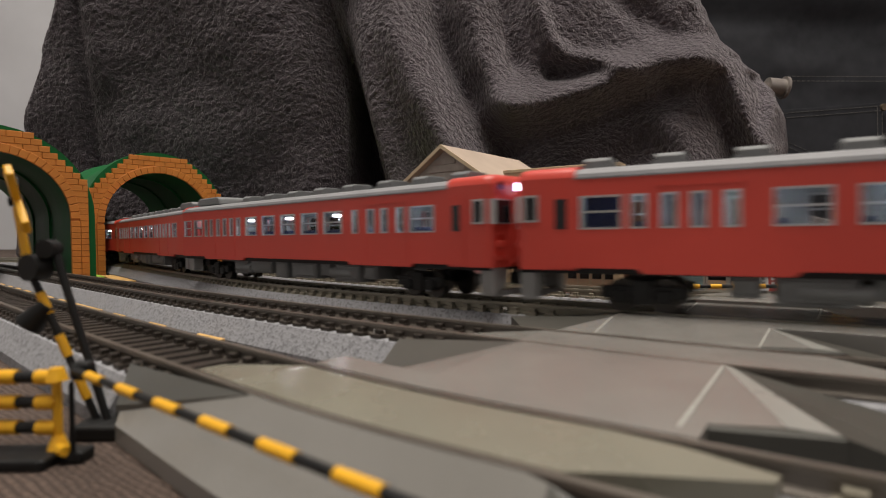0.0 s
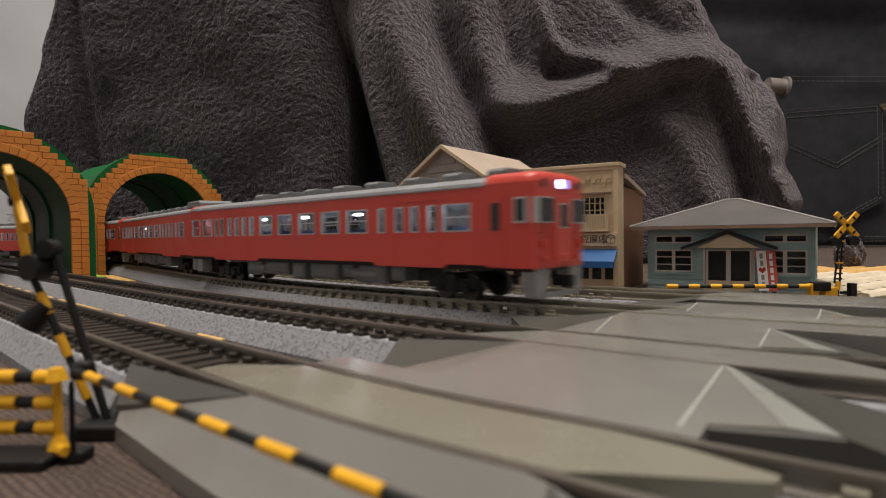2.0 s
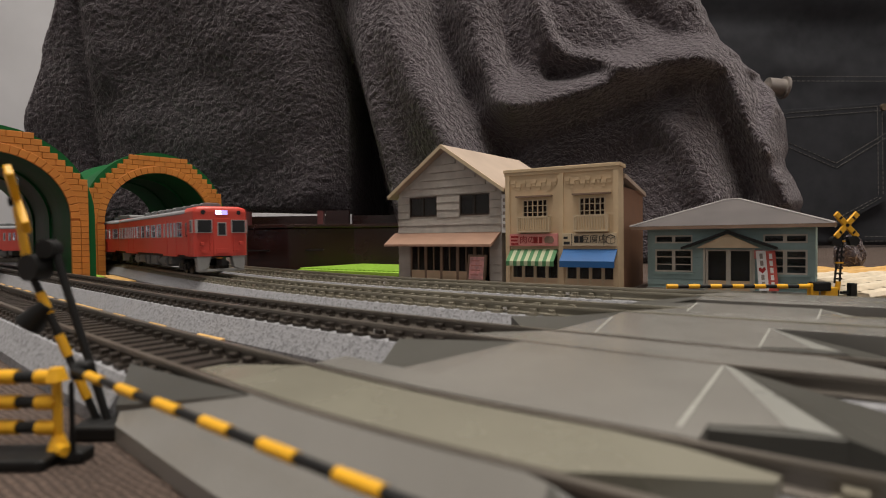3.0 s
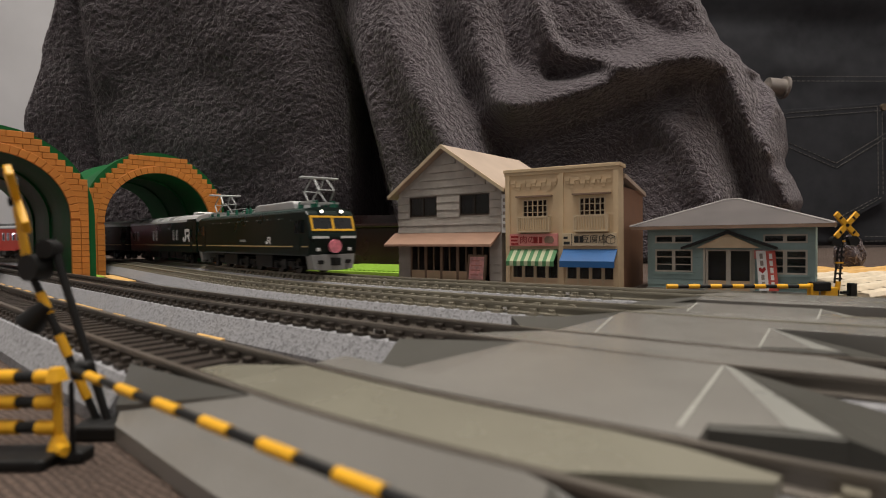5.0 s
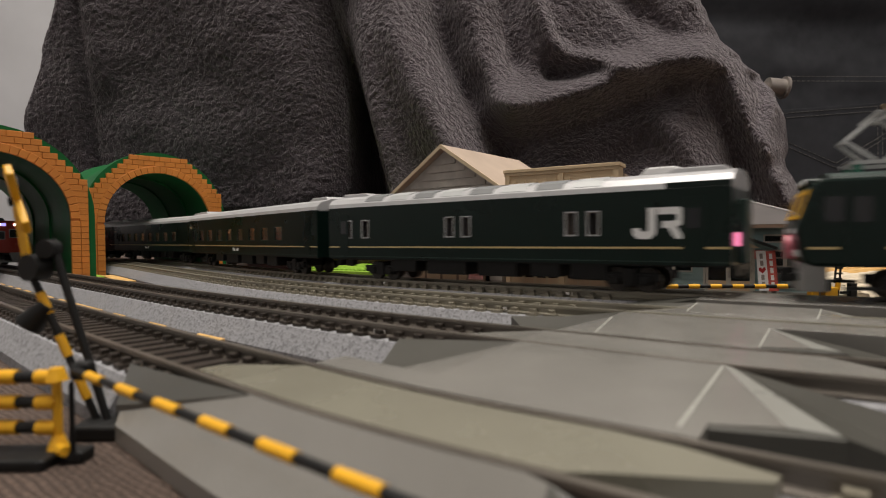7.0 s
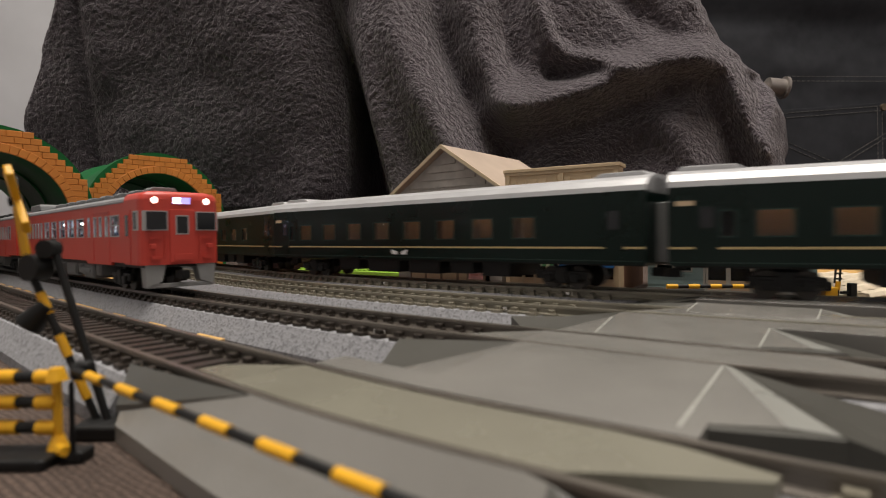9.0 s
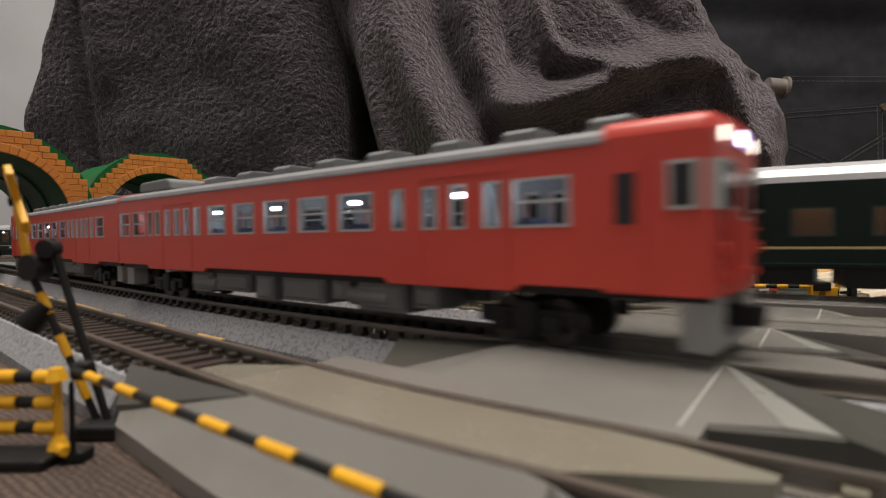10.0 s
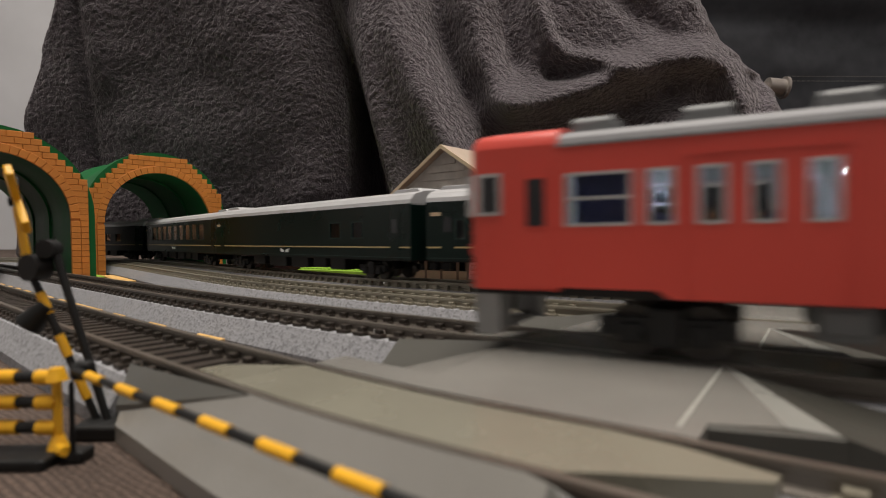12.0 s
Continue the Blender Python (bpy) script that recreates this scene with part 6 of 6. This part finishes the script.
def locomotive():
    th = thing("electric_locomotive", Matrix.Identity(4), "dark green electric locomotive with gold stripe and yellow window frames", "locomotive")
    h, w = 60.5, 9.6
    prof = [(-h + 3.0, 6.8), (h - 3.0, 6.8), (h - 1.2, 7.6), (h, 13.6), (h - 2.6, 21.6), (h - 4.2, 23.2), (-h + 4.2, 23.2), (-h + 2.6, 21.6), (-h, 13.6), (-h + 1.2, 7.6)]
    bm = bmesh.new()
    prism(bm, prof, -w, w, "y", 0.7)
    part("body", bm, GREEN_DARK, th)
    bm = bmesh.new()
    roof_shape(bm, -h + 5.5, h - 5.5, 23.1, 24.6, w - 0.4)
    part("roof", bm, GREEN_ROOF, th)
    for sy in (-1, 1):
        boxes("gold_stripe", [(-h + 14, h - 14, sy * w - 0.08, sy * w + 0.08, 10.05, 10.5), (-h + 2.2, -h + 7, sy * w - 0.08, sy * w + 0.08, 10.05, 10.5), (h - 7, h - 2.2, sy * w - 0.08, sy * w + 0.08, 10.05, 10.5)], GOLD, th, "gold side stripe")
        for x in np.linspace(-36, 36, 8):
            boxes("louvre", [(x - 3.4, x + 3.4, sy * w - 0.12, sy * w + 0.12, 20.5, 20.9)], GREEN_LOUVRE, th, "", 0.05)
            boxes("handle", [(x - 0.5, x + 0.5, sy * w - 0.3, sy * w + 0.3, 20.5, 20.8)], PANTO, th)
        for k in (-1, 1):
            x = k * (h - 10.5)
            d = boxes("cab_door", [(x - 2.4, x + 2.4, sy * w - 0.12, sy * w + 0.12, 7.2, 20.4)], GREEN_DARK, th)
            boxes("pane", [(x - 1.4, x + 1.4, sy * w - 0.2, sy * w + 0.2, 15.0, 19.6)], CAB_GLASS, d)
            boxes("cab_window", [(k * (h - 6.2) - 1.5, k * (h - 6.2) + 1.5, sy * w - 0.14, sy * w + 0.14, 15.2, 19.8)], CAB_GLASS, th)
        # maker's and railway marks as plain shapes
        y = sy * w
        hook = [(23.2, 12.4), (23.2, 11.6), (23.8, 11.1), (24.8, 11.1), (25.4, 11.6), (25.4, 14.0), (24.7, 14.0), (24.7, 12.1), (23.9, 12.1), (23.9, 12.4)]
        flag = [(25.6, 14.0), (25.6, 13.3), (26.9, 13.3), (26.9, 12.8), (25.9, 12.5), (27.2, 11.1), (28.0, 11.1), (27.0, 12.2), (27.7, 12.6), (27.7, 13.6), (27.2, 14.0)]
        for outline in (hook, flag):
            bm = bmesh.new()
            prism(bm, [(sy * -1 * (x - 25.6) + 25.6, z) for x, z in outline] if sy > 0 else outline, y - 0.1, y + 0.1, "y")
            part("railway_mark", bm, WHITE, th, "white railway mark")
        for k in range(7):
            boxes("number_bar", [(-3.3 + 0.95 * k, -2.7 + 0.95 * k, y - 0.1, y + 0.1, 12.0, 13.0)], PANTO, th)
    for k in (-1, 1):
        # sloped front pieces hang on a tilted holder
        fr = boxes("window_frame", [(-0.35, 0.35, -8.8, 8.8, 7.2, 8.0), (-0.35, 0.35, -8.8, 8.8, 2.2, 3.0), (-0.35, 0.35, -8.8, -8.0, 3.0, 7.2), (-0.35, 0.35, 8.0, 8.8, 3.0, 7.2), (-0.35, 0.35, -0.5, 0.5, 3.0, 7.2)], YELLOW, th, "yellow windscreen frame", 0.1)
        fr.matrix_basis = pose(k * (h - 0.05) * MM, 0, 13.6 * MM, 0, -18 * k, 0)
        for y0, y1 in ((-8.0, -0.5), (0.5, 8.0)):
            boxes("pane", [(-0.2, 0.2, y0, y1, 3.0, 7.2)], CAB_GLASS, fr)
        boxes("white_band", [(*sorted((k * (h - 0.7), k * (h + 0.05))), -8.8, -2.4, 13.1, 14.0), (*sorted((k * (h - 0.7), k * (h + 0.05))), 2.4, 8.8, 13.1, 14.0)], WHITE, th, "white front band")
        bm = bmesh.new()
        rod(bm, (k * (h - 1.0), 0.0, 10.3), (k * (h + 0.7), 0.0, 10.3), 2.45, 24)
        part("headmark", bm, HEADMARK, th, "round pink headmark", True)
        for y in (-4.0, 4.0):
            bm = bmesh.new()
            rod(bm, (k * (h - 5.0), y, 22.8), (k * (h - 2.2), y, 22.8), 0.85, 14)
            lamp = part("headlight", bm, GREEN_DARK, th, "", True)
            bm = bmesh.new()
            rod(bm, (k * (h - 2.3), y, 22.8), (k * (h - 2.0), y, 22.8), 0.6, 14)
            part("lens", bm, HEAD if k > 0 else WHITE, lamp, "headlight lens")
        for y in (-6.4, 6.4):
            boxes("tail_lamp", [(*sorted((k * (h - 1.4), k * (h - 0.2))), y - 0.7, y + 0.7, 8.6, 9.8)], WHITE, th, "", 0.2)
        bm = bmesh.new()
        prism(bm, [(-9.0, 7.4), (9.0, 7.4), (8.0, 2.0), (3.0, 1.6), (-3.0, 1.6), (-8.0, 2.0)], *sorted((k * (h - 5.5), k * (h - 1.0))), "x", 0.3)
        part("front_skirt", bm, SKIRT_GREY, th, "light grey front skirt")
        boxes("buffer_gear", [(*sorted((k * (h - 1.0), k * (h + 1.8))), -1.3, 1.3, 3.4, 6.2), (*sorted((k * (h - 1.0), k * (h + 0.3))), -6.5, -4.6, 4.0, 5.4), (*sorted((k * (h - 1.0), k * (h + 0.3))), 4.6, 6.5, 4.0, 5.4)], BLACK, th, "black coupler and hoses", 0.2)
        boxes("step", [(*sorted((k * (h - 13), k * (h - 8))), -9.4, -8.4, 2.6, 3.2), (*sorted((k * (h - 13), k * (h - 8))), 8.4, 9.4, 2.6, 3.2)], BLACK, th)
    bm = bmesh.new()
    prism(bm, [(2.0, 24.2), (4.0, 26.8), (6.0, 27.4), (38.0, 27.6), (40.4, 26.6), (40.8, 24.2)], -5.6, 5.6, "y", 0.5)
    part("roof_cover", bm, ROOF_SILVER, th, "smooth silver roof cover")
    boxes("roof_walk", [(-34, -4, -3.0, 3.0, 24.2, 25.4)], ROOF_SILVER, th, "", 0.2)
    for x in (-33, -22, -10, -6, 41, 52, 54):
        for y in (-3.6, 3.6):
            bm = bmesh.new()
            rod(bm, (x, y, 24.0), (x, y, 27.0), 0.75, 10, 0.5)
            part("insulator", bm, INSULATOR, th, "green insulator", True)
    bm = bmesh.new()
    rod(bm, (-33, -3.6, 27.0), (-10, -3.6, 27.0), 0.2, 6)
    rod(bm, (-33, 3.6, 27.0), (-10, 3.6, 27.0), 0.2, 6)
    rod(bm, (41, -3.6, 27.0), (54, -3.6, 27.0), 0.2, 6)
    part("bus_bar", bm, PANTO, th)
    pantograph(th, -46.0, 25.8, 9.0)
    pantograph(th, 49.5, 25.8, 9.6)
    for x in (-36.0, 0.0, 36.0):
        bogie(th, x, BLACK, 15.0)
    boxes("tank", [(-26, -10, -8.4, 8.4, 2.0, 6.8), (10, 26, -8.4, 8.4, 2.0, 6.8)], BLACK, th, "", 0.3)
    return th


def coach(kind, label):
    th = thing("sleeping_coach", Matrix.Identity(4), label, "train car", "dark green coaches")
    h = 60.5 if kind == "power" else HALF + 0.4
    z0, z1 = 13.0, 18.4
    if kind == "power":
        spans = [(-53.0, -49.6), (-45.2, -41.8), (-12.0, -8.8), (-6.4, -3.2), (24.2, 27.4), (29.8, 33.0)]
        z1 = 18.8
    elif kind == "lounge":
        spans = [(-52 + 11.5 * k, -42.5 + 11.5 * k) for k in range(9)]
        z1 = 21.5
    elif kind == "plain":
        spans = [(27.2, 33.7), (40.3, 46.5)]
    else:
        spans = [(-60.1, -57.0)] + [(-53.8 + 12.75 * k, -46.9 + 12.75 * k) for k in range(8)]
        z0, z1 = 12.4, 18.0
    side_walls(th, spans, z0, z1, 6.6, 22.9, GREEN_DARK, -h, h)
    car_windows(th, spans, z0, z1, SILVER if kind == "power" else GREEN_LOUVRE, PANE, 0.3, WIDE, False)
    bm = bmesh.new()
    roof_shape(bm, -h, h, 22.9, 27.0)
    part("roof", bm, ROOF_SILVER, th, "satin silver roof")
    for sx in (-1, 1):
        bm = bmesh.new()
        prism(bm, [(sx * (h - 15), 26.4), (sx * (h - 12.5), 27.7), (sx * (h - 2.5), 27.7), (sx * (h - 0.5), 26.2)], -4.6, 4.6, "y", 0.2)
        part("roof_unit", bm, ROOF_SILVER, th)
        boxes("end_wall", [(*sorted((sx * h, sx * (h - 0.8))), -WIDE + 0.8, -3.0, 6.6, 22.9), (*sorted((sx * h, sx * (h - 0.8))), 3.0, WIDE - 0.8, 6.6, 22.9), (*sorted((sx * h, sx * (h - 0.8))), -3.0, 3.0, 20.4, 26.0)], GREEN_DARK, th)
        boxes("gangway", [(*sorted((sx * h, sx * (h + 1.6))), -3.2, 3.2, 7.0, 20.4)], GREEN_LOUVRE if kind == "power" and sx > 0 else GANGWAY, th, "grey gangway bellows", 0.25)
        boxes("coupler", [(*sorted((sx * (h - 2), sx * (h + 1.2))), -0.9, 0.9, 3.6, 5.6)], BLACK, th)
        bogie(th, sx * (h - 21.5), BLACK)
        boxes("entrance_door", [(*sorted((sx * (h - 9.5), sx * (h - 5.0))), y - 0.12, y + 0.12, 7.4, 21.0) for y in (-WIDE, WIDE)], GREEN_DARK, th, "", 0.03)
        if kind != "lounge":
            boxes("door_window", [(*sorted((sx * (h - 8.6), sx * (h - 6.0))), y - 0.2, y + 0.2, 14.4, 18.6) for y in (-WIDE, WIDE)], CAB_GLASS, th)
    for sy in (-1, 1):
        boxes("gold_stripe", [(-h + 0.2, h - 0.2, sy * WIDE - 0.08, sy * WIDE + 0.08, 10.05, 10.5)], GOLD, th, "gold side stripe")
        boxes("thin_stripe", [(-h + 0.2, h - 0.2, sy * WIDE - 0.06, sy * WIDE + 0.06, 7.2, 7.4)], GREEN_LOUVRE, th)
        if kind == "power":
            hook = [(40.6, 14.6), (40.6, 13.2), (41.6, 12.2), (44.4, 12.2), (45.6, 13.4), (45.6, 19.0), (43.9, 19.0), (43.9, 14.2), (43.4, 13.8), (42.6, 13.8), (42.2, 14.2), (42.2, 14.6)]
            flag = [(45.9, 19.0), (45.9, 17.5), (49.6, 17.5), (49.9, 17.2), (49.9, 16.4), (49.6, 16.1), (46.9, 16.0), (46.9, 14.6), (48.1, 14.6), (49.7, 12.2), (51.6, 12.2), (49.9, 14.8), (51.2, 15.4), (51.6, 16.2), (51.6, 17.8), (50.6, 19.0)]
            for outline in (hook, flag):
                bm = bmesh.new()
                prism(bm, [(91.2 - x, z) for x, z in outline] if sy > 0 else outline, sy * WIDE - 0.1, sy * WIDE + 0.1, "y")
                part("railway_mark", bm, WHITE, th, "large white railway mark")
            boxes("brow", [(h - 13, h, *sorted((sy * (WIDE + 0.05), sy * (WIDE - 0.6))), 22.9, 24.2)], GREEN_DARK, th, "", 0.1)
        else:
            bm = bmesh.new()
            y = sy * WIDE
            for k in (-1, 1):
                prism(bm, [(k * 0.7 - 4.4, 8.9), (k * 3.4 - 4.4, 9.6), (k * 3.2 - 4.4, 8.9), (k * 2.8 - 4.4, 8.1), (k * 0.7 - 4.4, 8.1)], y - 0.1, y + 0.1, "y")
            part("wing_emblem", bm, WHITE, th, "small white wing emblem")
            boxes("notice_plate", [(-h + 1.5, -h + 5.5, y - 0.1, y + 0.1, 19.0, 20.0)], TAN_PANEL, th)
    if kind == "power":
        for k in range(8):
            bm = bmesh.new()
            roof_shape(bm, -44 + 10 * k, -36.5 + 10 * k, 23.4, 27.25, WIDE - 0.3)
            part("roof_louvre", bm, PANTO if k % 2 else VENT_GREY, th)
        bm = bmesh.new()
        prism(bm, [(40, 26.6), (42, 28.4), (48, 28.4), (50, 26.4)], -4, 4, "y", 0.4)
        part("roof_hatch", bm, WHITE, th)
        e = boxes("tail_sign", [(h - 0.1, h + 0.5, -6.8, -3.8, 10.6, 13.4)], TAILSIGN, th, "lit pink tail sign", 0.1)
        for y in (-6.4, 6.4):
            w = boxes("end_window", [(h - 0.1, h + 0.3, y - 2.2, y + 2.2, 15.0, 19.6)], GREEN_LOUVRE, th)
            boxes("pane", [(h + 0.2, h + 0.4, y - 1.9, y + 1.9, 15.3, 19.3)], CAB_GLASS, w)
        boxes("buffer_beam", [(h - 0.4, h + 0.6, -8, 8, 4.4, 6.6)], BLACK, th)
    boxes("floor_pan", [(-h + 0.8, h - 0.8, -WIDE + 0.8, WIDE - 0.8, 6.2, 8.0)], BLACK, th)
    boxes("inner_ceiling", [(-h + 0.8, h - 0.8, -WIDE + 0.8, WIDE - 0.8, 22.0, 22.6)], COACH_INSIDE, th)
    boxes("corridor_wall", [(-h + 0.8, h - 0.8, 0.5, 1.0, 8.0, 22.4)] + [(-52 + 13.2 * k - 2.6, -52 + 13.2 * k - 2.1, -WIDE + 0.9, 0.5, 8.0, 22.4) for k in range(9)], COACH_INSIDE, th)
    if kind not in ("power", "plain"):
        for x in [-49.5 + 13.2 * k for k in range(8)]:
            boxes("cabin_lamp", [(x - 0.7, x + 0.7, -4.2, -3.6, 20.9, 21.3)], WARM_LED, th, "dim warm cabin lamp")
    for a, b in ((-34, -24), (-20, -6), (-2, 10), (14, 22), (25, 34)):
        boxes("equipment_box", [(a, b, -8.2, 8.2, 2.2 + (a % 3) * 0.4, 6.4)], BLACK, th, "", 0.25)
    return th


RED_TAIL = railcar("red model railcar with lit cabin and grey roof vents")
RED_SET = [RED_TAIL] + [copy_thing(RED_TAIL, Matrix.Identity(4)) for _ in range(4)]
RED_FRONT = [copy_thing(RED_TAIL, Matrix.Identity(4)) for _ in range(2)]
LOCO = locomotive()
COACHES = [coach("power", "dark green power car with large white railway mark"), coach("sleeper", "dark green sleeping coach with warm lit windows")]
COACHES += [copy_thing(COACHES[1], Matrix.Identity(4)) for _ in range(3)]
COACHES += [coach("plain", "dark green coach with few windows and silver roof"), coach("lounge", "dark green lounge coach with tall windows")]
COACHES += [copy_thing(COACHES[1], Matrix.Identity(4))]

# the last cars of both sets have no cooling unit
for car in (RED_FRONT[1], RED_SET[0]):
    for piece in car.children_recursive:
        if piece.name.startswith("cooling_unit"):
            bpy.data.objects.remove(piece)

# the set that leaves has its headlights off
for car in RED_SET:
    for piece in car.children_recursive:
        if piece.name.startswith("lens"):
            off = piece.data.copy()
            off.materials.clear()
            off.materials.append(CAB_GLASS)
            piece.data = off
            piece["label"] = "unlit headlight lens"

# ---- all motion ----
def run_car(ob, line, station, bogies, turned=False):
    """Key a car along its track; station(t) is where its middle stands, in millimetres along the line."""
    rows = []
    for k in range(61):
        t = k * 0.2
        rows.append((t, car_pose(line, station(t), bogies) @ pose(0, 0, 0, 0, 0, 180 if turned else 0)))
    walk(ob, rows)


def motions():
    for i, ob in enumerate(RED_SET):
        run_car(ob, TRACK_C, lambda t, i=i: 836.2 - 137.5 * (t - 2.0) - 10.0 * max(t - 2.2, 0.0) ** 2 / (1 + max(t - 2.2, 0.0)) - 71.0 - 142.0 * i, 95.0, i % 2 == 1)
    for i, ob in enumerate(RED_FRONT):
        run_car(ob, TRACK_B, lambda t, i=i: 814.0 + 126.0 * (t - 10.0) - 71.0 - 142.0 * i, 95.0, i % 2 == 1)

    def lead(t):
        return 894.5 + 128.0 * (t - 7.0) - 1.05 * (t - 7.0) ** 2
    run_car(LOCO, TRACK_D, lambda t: lead(t) + 51.7, 72.0)
    for i, ob in enumerate(COACHES):
        run_car(ob, TRACK_D, lambda t, i=i: lead(t) - (77.8 if i == 0 else 71.0 + 142.0 * i), 90.0)


motions()
